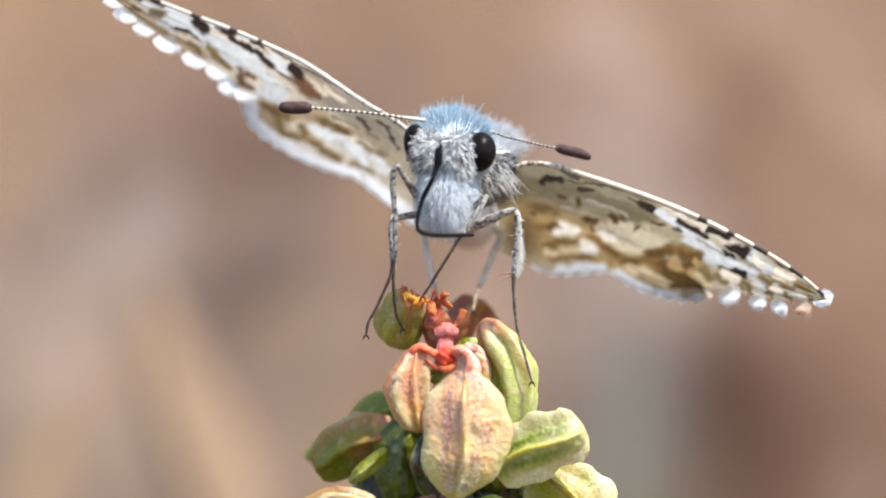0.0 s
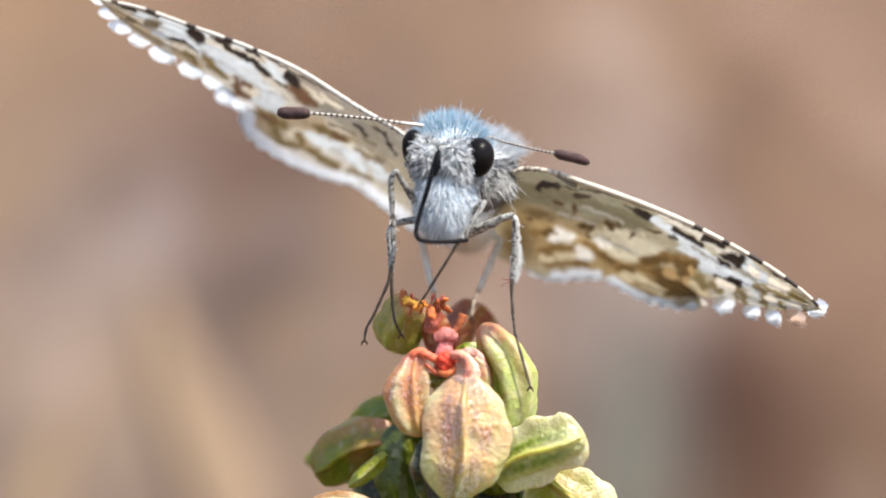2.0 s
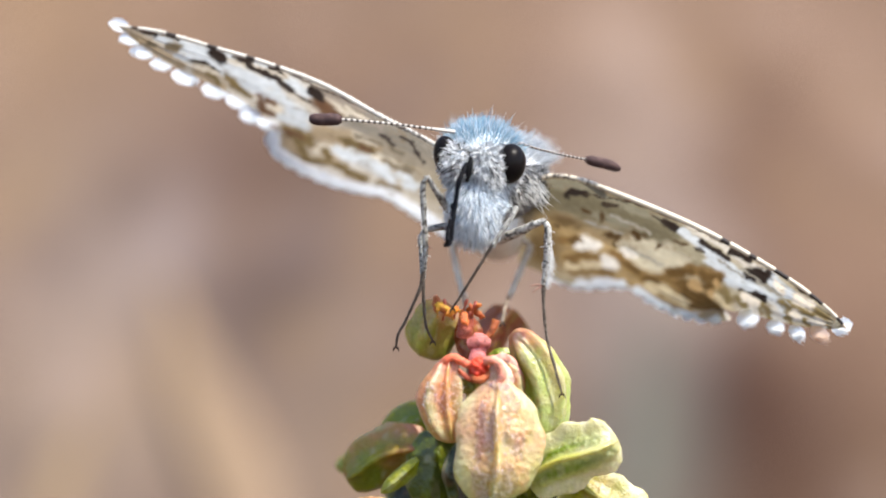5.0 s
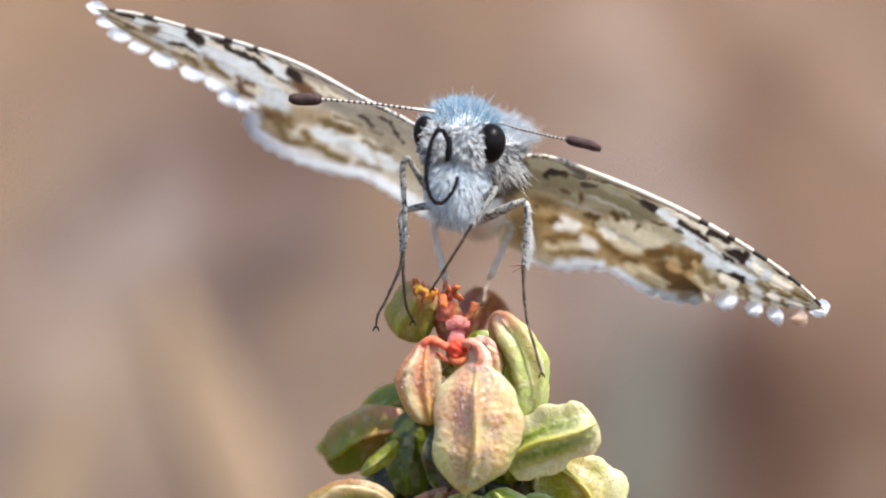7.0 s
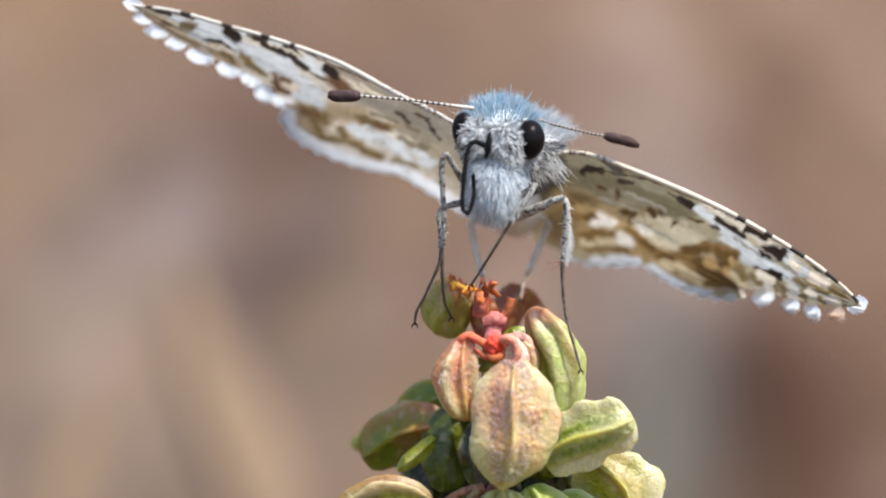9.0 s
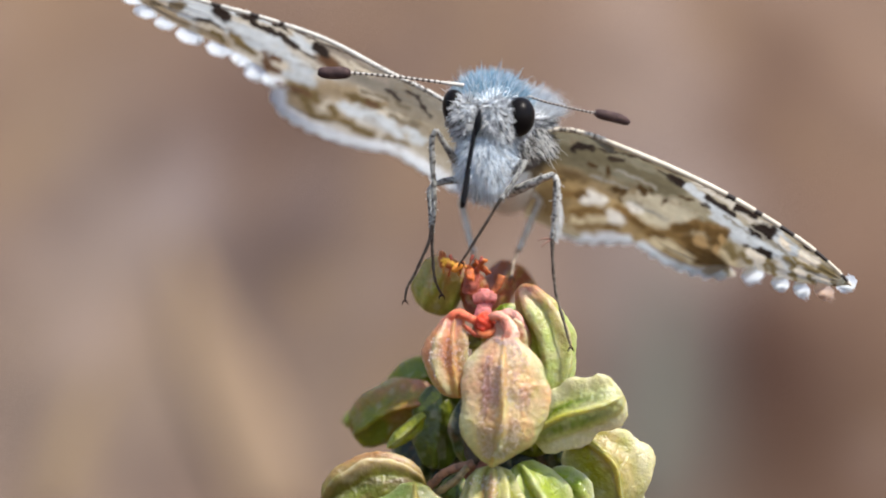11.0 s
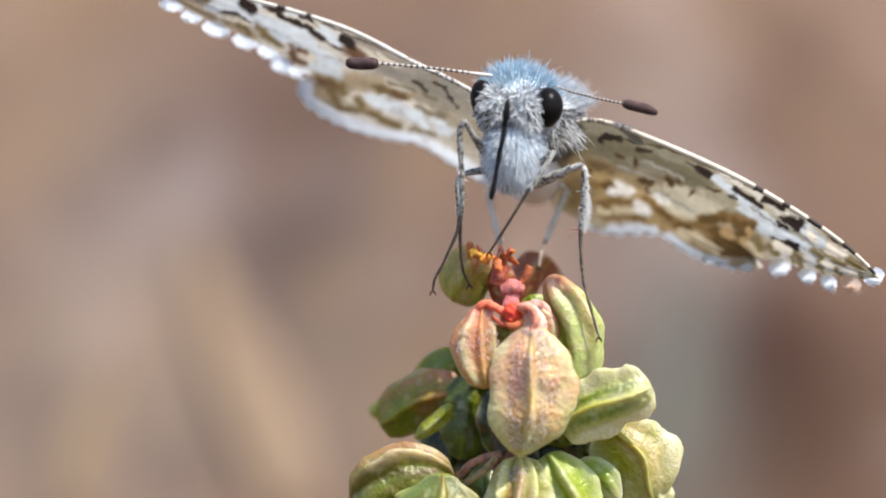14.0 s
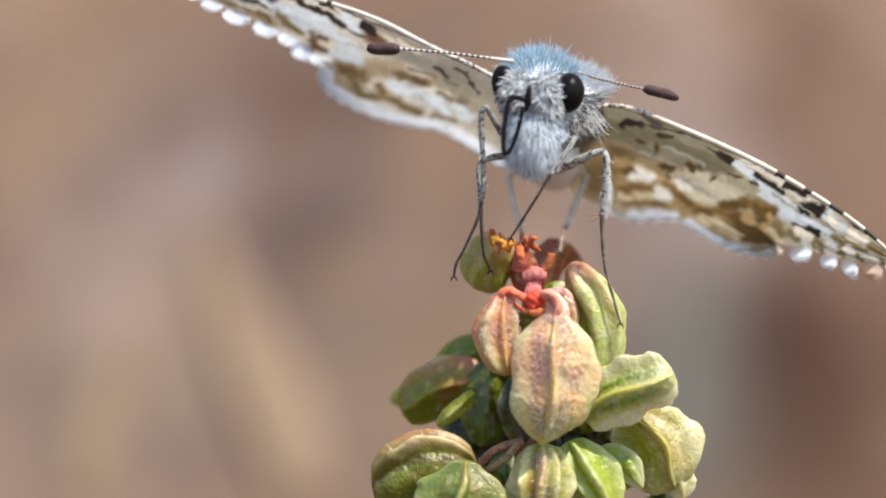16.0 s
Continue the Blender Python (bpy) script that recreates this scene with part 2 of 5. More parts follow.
def dry_blade(points, width, tint, label):
    """A dry, curled grass blade that leans on the bank."""
    c = spline(points, 26)
    V, F, C = [], [], []
    for i, p in enumerate(c):
        s = i / 25
        w = width * (0.35 + 0.65 * math.sin(math.pi * min(1, 0.15 + 0.8 * s))) * (1 - 0.6 * s * s)
        for k in range(7):
            a = -1 + k / 3
            fold = 0.12 * w * abs(a)
            for off in (0.0, 0.0012):
                V.append((p[0] + a * w, p[1] - fold + off, p[2]))
                C.append(np.array(tint) * (1 - 0.15 * abs(a)))
    for i in range(25):
        for k in range(6):
            a = i * 14 + k * 2
            F.append((a, a + 2, a + 16, a + 14))
            F.append((a + 1, a + 15, a + 17, a + 3))
        for e in (0, 12):
            a = i * 14 + e
            F.append((a, a + 14, a + 15, a + 1) if e == 0 else (a, a + 1, a + 15, a + 14))
    root = thing("dry_grass_blade", Vector(c[0]), label, "grass", "dry grass blades on the bank")
    part("blade", (V, F), STRAW, root, "", C)
    V, F = tube([Vector(p) + Vector((0, -0.0006, 0.0004)) for p in c[::5]], [0.7, 0.6, 0.3], 40, 8)
    part("midrib", (V, F), STRAW, root, "", np.array(tint) * 1.1)


def bank_point(u, v, lift=0.0):
    x, y = bank(u, v)
    return Vector((x, y - lift, float(ground_z(np.array(x), np.array(y))) + 0.003))


dry_blade([bank_point(500, 1000), bank_point(430, 800, 0.001), bank_point(360, 630, 0.001), bank_point(310, 500, 0.0)], 0.0115,
          [c * 0.38 for c in lin(204, 172, 140)], "straw-coloured dry grass blade on brown soil")
dry_blade([bank_point(90, 1000), bank_point(130, 840, 0.001), bank_point(190, 700, 0.0)], 0.006,
          [c * 0.4 for c in lin(184, 156, 124)], "pale dry grass blade on brown soil")
dry_blade([bank_point(1140, 980), bank_point(1165, 820, 0.001), bank_point(1180, 640, 0.0)], 0.007,
          [c * 0.36 for c in lin(142, 138, 124)], "grey-green withered grass blade on brown soil")


# ---------------------------------------------------------------- the seed head
CREAM, PINK, GREEN = lin(226, 212, 178), lin(208, 152, 130), lin(146, 158, 70)
LIME, PALE, DEEP = lin(190, 192, 104), lin(200, 208, 160), lin(78, 96, 36)
PEACH, RUST = lin(224, 168, 138), lin(146, 84, 70)


def mixed(a, b, w):
    return [a[j] * (1 - w) + b[j] * w for j in range(3)]


def smooth_profile(profile, n):
    pts = [(k / (len(profile) - 1), w, 0.0) for k, w in enumerate(profile)]
    c = spline(pts, 300)
    w = np.interp(np.linspace(0, 1, n), c[:, 0], c[:, 1])
    ends = np.minimum(np.linspace(0, 1, n), np.linspace(1, 0, n))
    return w * np.sqrt(np.clip(ends / 0.05 + 0.12, 0, 1))


def ang_pick(th, t):
    """Which of three tints mottles this part of a pod."""
    return (1.4 + math.sin(radians(th) * 2 + 3 * t)) * 1.3


def add_grains(ob, V, C, rows, cols, count):
    """Tiny papillae scattered over a pod's skin, whitened so that their colour also paints its glints."""
    gv, gf, gc = [], [], []
    while len(gv) < count * 6:
        i = int(rng.integers(rows * 0.14, rows * 0.93)) * cols + int(rng.integers(cols * 0.1, cols * 0.4))
        p = np.array(V[i])
        if noise.noise(Vector(p) * 900) < -0.12:
            continue
        r = rng.uniform(0.014, 0.046) * 0.001
        q = p + rng.normal(0, 0.00003, 3)
        b = len(gv)
        for ax in range(3):
            for sg in (-1, 1):
                e = np.zeros(3)
                e[ax] = sg * r * rng.uniform(0.8, 1.2)
                gv.append(q + e)
                gc.append([min(0.9, c * 0.85 + 0.3) for c in C[i]])
        for x in (0, 1):
            for y in (2, 3):
                for z in (4, 5):
                    gf.append((b + x, b + y, b + z) if (x + y + z) % 2 == 0 else (b + y, b + x, b + z))
    part("grain", (np.array(gv), gf), POD, ob, "", gc, kind="stuff")


def pod(parent, base, tip, half, depth, profile, flanges, tones, core=0.6, bow=(0, 0), twist=0.0, seed=0.0, label="", rough=1.0, blush=0.5, grains=0, bands=(), pimples=0.9, crown=0.0):
    """A winged seed pod: a body lofted along its axis, with thin raised wings at the given angles (degrees, height, spread).
    tones: body, wing edge, blush, tip. bands: stripes of colour lengthwise (angle, spread, colour, weight). pimples: height of the skin's blisters. crown: how far the stalk end turns mauve."""
    rows, cols = (150, 190) if half > 75 else (110, 140) if half > 40 else (56, 72)
    a, b = P(*base), P(*tip)
    axis = b - a
    mid = (a + b) / 2 + Vector((bow[0] * UNIT, 0, -bow[1] * UNIT))
    line = spline([a, mid, b], rows)
    along = axis.normalized()
    side = along.cross(Vector((0, 1, 0))).normalized()
    front = side.cross(along).normalized()
    if front.y > 0:
        front = -front
    widths = smooth_profile(profile, rows)
    V, F, C = [], [], []
    main, edge, flush, end = tones
    for i in range(rows):
        t = i / (rows - 1)
        w = widths[i]
        for k in range(cols):
            th = 360 * k / cols
            ridge = 0.0
            for ang, high, spread in flanges:
                wob = ang + twist * (t - 0.5) + 5 * math.sin(7 * t + seed + ang)
                gap = abs((th - wob + 180) % 360 - 180)
                ragged = 1 + 0.3 * noise.noise(Vector((t * 5.0, ang * 0.02, seed)))
                ridge = max(ridge, high * ragged * math.exp(-(gap / spread) ** 2))
            r = core + (1 - core) * ridge
            ca, sa = math.cos(radians(th)), math.sin(radians(th))
            p = Vector(line[i]) + (side * (ca * half) + front * (sa * depth)) * (UNIT * w * r)
            n1 = noise.noise(p * 1400 + Vector((seed, 0, 0)))
            n2 = noise.noise(p * 5200 + Vector((0, seed, 0)))
            n3 = noise.noise(p * 600 + Vector((seed, seed, 0)))
            out = (side * ca + front * sa)
            cell = noise.voronoi(p * 4600 + Vector((seed, 0, seed)))[0]
            blister = (0.42 - min(0.6, cell[0])) * max(0.0, 1 - ridge * 1.6)
            p += out * (UNIT * w * rough * (2.4 * n1 + 1.2 * n2 + pimples * blister + 9.0 * n3 * ridge))
            V.append(p)
            c = mixed(main, edge, min(1, ridge ** 1.5))
            for ang, spread, tint, weight in bands:
                gap = abs((th - ang - twist * (t - 0.5) - 4 * n3 - 5 * math.sin(7 * t + seed + ang) + 180) % 360 - 180)
                c = mixed(c, tint, weight * math.exp(-(gap / spread) ** 2) * min(1, 4 * t + 0.2))
            c = mixed(c, [0.5 * IVORY[j] + 0.5 * edge[j] for j in range(3)], 0.7 * max(0, min(1, (ridge - 0.8) / 0.16)))
            f = max(0, min(1, blush * (0.5 + 1.6 * n3 + 0.8 * n1) * (1 - t * 0.7)))
            c = mixed(c, flush, f)
            c = mixed(c, end, max(0, min(1, (t - 0.52) * 2.2)) * 0.6)
            c = mixed(c, lin(214, 150, 144), crown * max(0.0, min(1.0, 1.25 - t * (4.4 + 2.0 * n3))))
            g = 1 + 0.3 * max(0, n2) + 0.05 * pimples * blister
            n4 = noise.noise(p * 2600 + Vector((0, 0, seed)))
            c = mixed(c, (LIME, IVORY, flush)[int(abs(seed) * 3 + ang_pick(th, t)) % 3], min(0.25, max(0, 0.6 * n4)))
            c = mixed(c, main, min(0.3, max(0, -0.6 * n4)))
            grey = (c[0] + c[1] + c[2]) / 3
            c = [max(0.012, grey + 1.24 * (x - grey)) for x in c]
            C.append([min(0.85, c[0] * g * 0.71), min(0.85, c[1] * g * 0.69), min(0.85, c[2] * g * 0.61)])
    for i in range(rows - 1):
        for k in range(cols):
            q, e = i * cols + k, i * cols + (k + 1) % cols
            F.append((q, e, e + cols, q + cols))
    F.append(tuple(range(cols - 1, -1, -1)))
    F.append(tuple(range((rows - 1) * cols, rows * cols)))
    ob = part("pod", (V, F), POD, parent, label, C)
    if grains:
        add_grains(ob, V, C, rows, cols, grains)
    return ob


seed_head = thing("seed_head", Vector((P(880, 800, 1.5).x, 0.0015, 0.0)), "upright stalk with green and pink winged seed pods", "plant")
stalk = part("stem", tube([Vector((P(880, 0).x - 0.004, 0.006, -0.01)), Vector((P(880, 0).x + 0.003, 0.003, 0.18)), P(880, 1150, 2.2), P(868, 900, 1.6), P(870, 700, 1.0), P(874, 575, 0.2)],
                          [1.1, 1.0, 0.9, 0.75, 0.55, 0.28], 90, 14), STEM, seed_head, "reddish green stalk",
             cols=(0.22, 0.16, 0.07))

LEAF3 = [(0, 1, 26), (180, 1, 26), (90, 0.55, 16)]
FULL = [0.22, 0.62, 0.9, 1.0, 1.0, 0.9, 0.68, 0.3]
OCHRE, IVORY, ROSE = lin(214, 168, 96), lin(244, 238, 214), lin(216, 150, 132)
TANNED, SAGE = lin(206, 182, 140), lin(200, 210, 168)

# nearest pods, round the middle
pod(seed_head, (908, 604, -1.2), (889, 870, -1.5), 76, 60, [0.16, 0.26, 0.6, 0.9, 0.98, 1.0, 1.0, 0.97, 0.84, 0.5, 0.08],
    [(0, 1.0, 26), (180, 1.0, 26), (92, 0.7, 6)], (lin(240, 226, 188), lin(230, 238, 210), lin(240, 178, 158), lin(196, 206, 124)), core=0.66, bow=(14, 0), seed=1.3,
    label="broad cream and pink pod with a raised midrib", blush=0.62, rough=1.5, grains=2200, pimples=2.8, crown=0.75,
    bands=((130, 24, lin(238, 178, 158), 0.7), (95, 4, OCHRE, 0.9), (84, 5, lin(232, 218, 176), 0.8), (52, 20, lin(228, 200, 156), 0.5), (4, 20, lin(212, 222, 186), 0.9), (174, 18, lin(216, 222, 192), 0.9)))
pod(seed_head, (822, 598, -0.4), (828, 746, -0.7), 42, 46, [0.4, 0.7, 0.92, 1, 1, 0.98, 0.85, 0.45],
    [(35, 0.9, 16), (80, 0.5, 10), (132, 1, 18), (185, 1, 18)], (PEACH, CREAM, ROSE, lin(206, 196, 136)), core=0.64, bow=(-14, 0), seed=2.7,
    label="small peach-coloured pod with pale ribs", blush=0.4, grains=300, pimples=2.0, crown=0.8,
    bands=((180, 20, lin(218, 172, 118), 0.7), (128, 14, IVORY, 0.9), (100, 8, lin(222, 160, 112), 0.7), (78, 10, lin(230, 180, 138), 0.7), (35, 14, CREAM, 0.7)))
pod(seed_head, (908, 598, 0.3), (946, 680, 0.2), 25, 28, [0.4, 0.8, 1, 1, 1, 0.9, 0.7, 0.4], [(60, 1, 24), (140, 0.8, 20)], (lin(214, 160, 140), CREAM, ROSE, SAGE), core=0.72, bow=(12, -8), seed=5.1, blush=0.5)
pod(seed_head, (944, 544, 0.9), (1002, 746, 0.1), 45, 52, [0.4, 0.75, 0.95, 1, 1, 0.98, 0.85, 0.45],
    [(0, 0.9, 12), (50, 1, 18), (120, 0.9, 24), (175, 0.7, 16)], (lin(174, 194, 116), lin(206, 218, 172), lin(206, 156, 146), lin(206, 214, 162)), core=0.72, bow=(20, -8), seed=6.2,
    label="long lime-green pod with a pink crown", blush=0.45, crown=0.8,
    bands=((0, 16, lin(206, 216, 164), 0.8), (34, 10, lin(196, 200, 130), 0.7), (70, 16, lin(220, 204, 146), 0.5), (108, 20, lin(176, 196, 118), 0.7), (152, 16, lin(126, 146, 56), 0.8)))
pod(seed_head, (822, 500, 2.8), (772, 592, 3.1), 50, 50, [0.4, 0.8, 1, 1, 1, 0.95, 0.8, 0.45], [(0, 1, 24), (100, 0.8, 18), (200, 1, 24)], (lin(192, 184, 116), lin(142, 168, 76), lin(208, 142, 120), lin(200, 194, 124)), core=0.68,
    bow=(-6, 4), seed=8.4, blush=0.4, crown=0.8, label="small olive pod with a pink-brown crown", bands=((150, 24, lin(108, 146, 50), 0.85), (12, 14, lin(96, 132, 48), 0.8)))
pod(seed_head, (866, 600, 5.0), (962, 558, 6.8), 46, 48, [0.5, 0.9, 1, 1, 0.9, 0.75, 0.6, 0.35], [(70, 0.9, 16), (180, 1, 24)], (lin(160, 102, 82), lin(190, 138, 112), RUST, lin(146, 108, 78)), core=0.72, bow=(0, -54), seed=9.9,
    label="rust-red withered pod", blush=0.3, bands=((110, 18, lin(150, 80, 62), 0.6), (40, 20, lin(182, 116, 90), 0.6)))
pod(seed_head, (850, 516, 3.0), (868, 612, 1.8), 34, 32, FULL, [(90, 0.8, 20)], (lin(146, 78, 60), lin(172, 102, 78), RUST, RUST), seed=3.6, blush=0.3, core=0.8)
pod(seed_head, (905, 580, 2.0), (930, 640, 2.2), 38, 30, FULL, LEAF3, (lin(110, 132, 56), LIME, GREEN, DEEP), seed=3.1, blush=0.1)
# the right-hand pods, with pale wings
pod(seed_head, (960, 814, -0.3), (1122, 742, -0.9), 58, 50, [0.5, 0.75, 0.88, 0.95, 1.0, 1.0, 1.0, 0.92, 0.55],
    [(4, 1.0, 13), (80, 0.75, 7), (176, 1.0, 14)], (lin(204, 208, 150), IVORY, lin(206, 210, 150), lin(232, 228, 206)), core=0.58, bow=(-4, -4), twist=12, seed=4.4, rough=1.6,
    label="lime-green pod with broad cream-edged wings", blush=0.15,
    bands=((2, 16, lin(228, 228, 200), 0.9), (48, 18, lin(94, 118, 24), 0.95), (80, 6, lin(206, 204, 110), 0.85), (112, 20, lin(100, 124, 30), 0.95), (168, 18, IVORY, 0.95), (184, 16, IVORY, 0.95)))
pod(seed_head, (1048, 812, 0.9), (1126, 946, 0.6), 77, 62, [0.45, 0.8, 0.95, 1, 1, 0.95, 0.78, 0.4],
    [(0, 1, 20), (88, 0.5, 6), (180, 1, 24)], (lin(160, 160, 74), lin(206, 206, 166), TANNED, lin(206, 206, 170)), core=0.5, bow=(12, -12), seed=7.7, blush=0.2,
    label="pale green pod with a thin midrib",
    bands=((48, 26, lin(214, 196, 158), 0.85), (88, 6, lin(206, 200, 140), 0.9), (100, 6, lin(150, 128, 60), 0.8), (132, 26, lin(160, 164, 66), 0.85), (2, 16, IVORY, 0.9)))
pod(seed_head, (1120, 900, 0.9), (1142, 962, 0.7), 30, 22, FULL, LEAF3, (lin(214, 214, 170), IVORY, PALE, IVORY), seed=17.7, blush=0.1)
# the left-hand pods, greener and farther back
pod(seed_head, (795, 742, 3.2), (640, 808, 3.6), 54, 50, [0.4, 0.75, 0.92, 1, 1, 0.98, 0.85, 0.5],
    [(0, 1, 24), (90, 0.6, 14), (175, 1, 20)], (lin(128, 136, 42), lin(156, 154, 72), ROSE, lin(150, 146, 72)), core=0.56, bow=(0, -12), seed=1.9, blush=0.6,
    label="olive-green pod with a pink-brown upper edge", crown=0.5, bands=((165, 24, lin(196, 154, 120), 0.6), (110, 16, lin(140, 140, 56), 0.7), (40, 26, lin(112, 126, 36), 0.7)))
pod(seed_head, (784, 766, 2.4), (702, 834, 2.4), 15, 12, FULL, LEAF3, (lin(164, 168, 70), lin(186, 188, 96), LIME, LIME), seed=11.2, blush=0.1)
# painted dark to give the shade in the gap between its neighbours
pod(seed_head, (798, 722, 2.8), (786, 872, 2.6), 48, 40, [0.5, 0.8, 1, 1, 1, 0.9, 0.7, 0.4], LEAF3, (lin(88, 98, 36), lin(110, 122, 46), GREEN, lin(104, 120, 52)), seed=13.4, blush=0.1, core=0.7)
pod(seed_head, (800, 690, 4.2), (705, 735, 4.8), 40, 36, FULL, LEAF3, (lin(124, 140, 54), lin(160, 162, 68), GREEN, GREEN), seed=2.2, blush=0.1)
pod(seed_head, (775, 735, 5.4), (655, 762, 6.4), 24, 24, FULL, LEAF3, (lin(140, 146, 60), LIME, GREEN, GREEN), seed=2.9, blush=0.1)
pod(seed_head, (700, 770, 6.6), (622, 788, 7.4), 22, 20, FULL, LEAF3, (lin(140, 156, 80), LIME, GREEN, GREEN), seed=3.9, blush=0.1)
# the lowest row
pod(seed_head, (777, 910, -0.2), (588, 950, -0.4), 70, 62, [0.42, 0.8, 0.96, 1, 1, 0.98, 0.9, 0.6],
    [(0, 1, 26), (140, 1.05, 9), (176, 1, 20)], (lin(110, 118, 52), lin(164, 138, 108), lin(170, 140, 106), lin(120, 124, 66)), core=0.62, bow=(0, -22), seed=3.8, blush=0.2, pimples=2.0,
    label="olive pod with a pink-brown rim and a pale rib",
    bands=((176, 20, lin(186, 142, 114), 0.9), (140, 6, lin(232, 214, 186), 0.9), (118, 10, lin(84, 74, 34), 0.9), (70, 26, lin(120, 126, 60), 0.8), (10, 20, lin(106, 114, 36), 0.8)))
pod(seed_head, (890, 866, -0.6), (886, 1010, -1.0), 58, 58, [0.45, 0.8, 0.96, 1, 1, 0.9, 0.7, 0.35],
    [(15, 1, 16), (60, 0.8, 12), (92, 0.7, 12), (140, 0.95, 12), (175, 1, 14)], (lin(180, 182, 112), lin(222, 220, 178), lin(214, 176, 140), LIME), core=0.6, seed=5.6, blush=0.25, grains=700, pimples=2.6,
    label="striped cream and green pod", bands=((122, 7, lin(126, 92, 46), 0.9), (98, 13, lin(228, 196, 162), 0.9), (64, 8, lin(228, 226, 186), 0.8), (36, 8, lin(160, 170, 76), 0.8), (150, 12, lin(220, 216, 172), 0.8)))
pod(seed_head, (935, 862, -0.1), (1010, 1000, -0.6), 52, 52, [0.4, 0.7, 0.95, 1, 1, 0.9, 0.7, 0.35], [(0, 1, 16), (80, 0.8, 14), (130, 0.7, 12), (178, 1, 18)], (lin(166, 182, 84), lin(214, 220, 178), SAGE, LIME), core=0.56, bow=(2, -8), seed=6.9, blush=0.15,
    label="fresh green pod with pale wings", bands=((105, 8, lin(150, 156, 44), 0.8), (80, 12, lin(212, 218, 180), 0.7)))
pod(seed_head, (985, 880, 0.2), (1068, 945, -0.2), 30, 24, [0.5, 0.8, 1, 1, 0.95, 0.8, 0.5, 0.15], [(0, 1, 18), (180, 1, 18)], (lin(146, 166, 58), lin(222, 226, 194), SAGE, IVORY), core=0.45, bow=(10, -10), seed=16.9, blush=0.05)
pod(seed_head, (752, 896, -1.0), (740, 1010, -1.3), 88, 50, [0.25, 0.42, 0.7, 0.95, 1, 0.95, 0.8, 0.4], [(0, 1, 24), (90, 0.7, 8), (180, 1, 24)], (lin(112, 130, 72), lin(142, 156, 108), lin(160, 128, 94), lin(130, 140, 74)), core=0.56, seed=7.3, blush=0.3,
    label="pale green leafy pod", bands=((90, 7, lin(206, 206, 140), 0.8), (70, 8, lin(140, 146, 60), 0.6)))
pod(seed_head, (842, 874, 2.2), (826, 970, 2.2), 44, 40, FULL, LEAF3, (lin(66, 82, 34), lin(110, 124, 52), DEEP, DEEP), seed=10.3, blush=0.1)
# pods below and behind, which carry the head on
# from the seventh on, coloured very dark as shade in the gaps
for n, (u, v, d, w) in enumerate(((650, 1010, 1.0, 70), (985, 1040, -0.4, 74), (1105, 1010, 1.6, 70), (800, 1080, -0.6, 80), (900, 1130, 0.6, 84), (700, 1130, 2.4, 70),
                                  (880, 780, 2.8, 66), (960, 780, 2.4, 60), (830, 870, 3.4, 70), (980, 900, 3.6, 84), (1040, 1120, 3.2, 70), (905, 870, 2.8, 70), (770, 850, 3.6, 60), (1010, 850, 3.0, 62), (850, 800, 2.4, 44))):
    pod(seed_head, (u, v - 60, d), (u + 10 * (n % 3 - 1), v + 70, d - 0.2), w, w * 0.85, FULL, LEAF3, ((GREEN, LIME, DEEP)[n % 3] if n < 6 else lin(38, 46, 16), LIME if n < 6 else lin(56, 68, 24), PINK, GREEN), seed=n * 1.7, blush=0.2 if n < 6 else 0.0)


def stalklet(points, radii, tint, label=""):
    V, F = tube(points, radii, 40, 12, 1.0, 0.35)
    part("pedicel", (V, F), STEM, seed_head, label, speckle(V, [c * 0.85 for c in lin(*tint)], [c * 0.5 for c in lin(*tint)], 5000))


# red heart of the head: a fleshy joint and hooked stalks that carry the pods
stalklet([P(876, 556, 0.3), P(874, 585, 0.0), P(870, 612, -0.4), P(872, 634, -0.4)], [0.28, 0.3, 0.34, 0.22], (200, 110, 108), "pink fleshy joint")
stalklet([P(856, 571, 0.0), P(874, 568, -0.1), P(894, 571, 0.0)], [0.2, 0.26, 0.2], (176, 100, 94))
stalklet([P(874, 616, -0.6), P(852, 606, -0.9), P(830, 595, -0.8), P(812, 606, -0.7), P(806, 624, -0.6)], [0.17, 0.17, 0.15, 0.16, 0.2], (222, 110, 78), "orange-red hooked stalk")
stalklet([P(876, 612, -0.9), P(892, 599, -1.3), P(908, 604, -1.5), P(916, 628, -1.5), P(900, 652, -1.4)], [0.13, 0.16, 0.17, 0.16, 0.08], (224, 146, 124), "pink hooked stalk")
stalklet([P(896, 604, -1.1), P(912, 606, -1.2), P(922, 630, -1.15), P(920, 660, -1.1)], [0.12, 0.2, 0.28, 0.22], (228, 186, 166), "pink hooked stalk")
stalklet([P(878, 620, -0.2), P(905, 598, -0.2), P(930, 602, 0.1), P(944, 634, 0.1)], [0.16, 0.18, 0.24, 0.26], (212, 150, 136))
part("heart", ball(P(876, 612, -1.0), (0.36, 0.34, 0.38), None, 16, 20, 0.5, 3.0), STEM, seed_head, "red fleshy heart", lin(208, 62, 36))
stalklet([P(874, 632, -0.9), P(858, 632, -1.1), P(838, 616, -1.0)], [0.12, 0.1, 0.06], (166, 70, 42))
stalklet([P(862, 630, -1.0), P(880, 634, -1.3), P(896, 622, -1.2)], [0.12, 0.16, 0.1], (190, 100, 56))
stalklet([P(864, 664, -0.5), P(880, 648, -0.8), P(894, 632, -0.8)], [0.3, 0.26, 0.1], (168, 140, 46), "yellow-green stalk")
stalklet([P(840, 640, -0.5), P(862, 650, -0.6), P(884, 664, -0.6)], [0.2, 0.3, 0.3], (124, 112, 36))
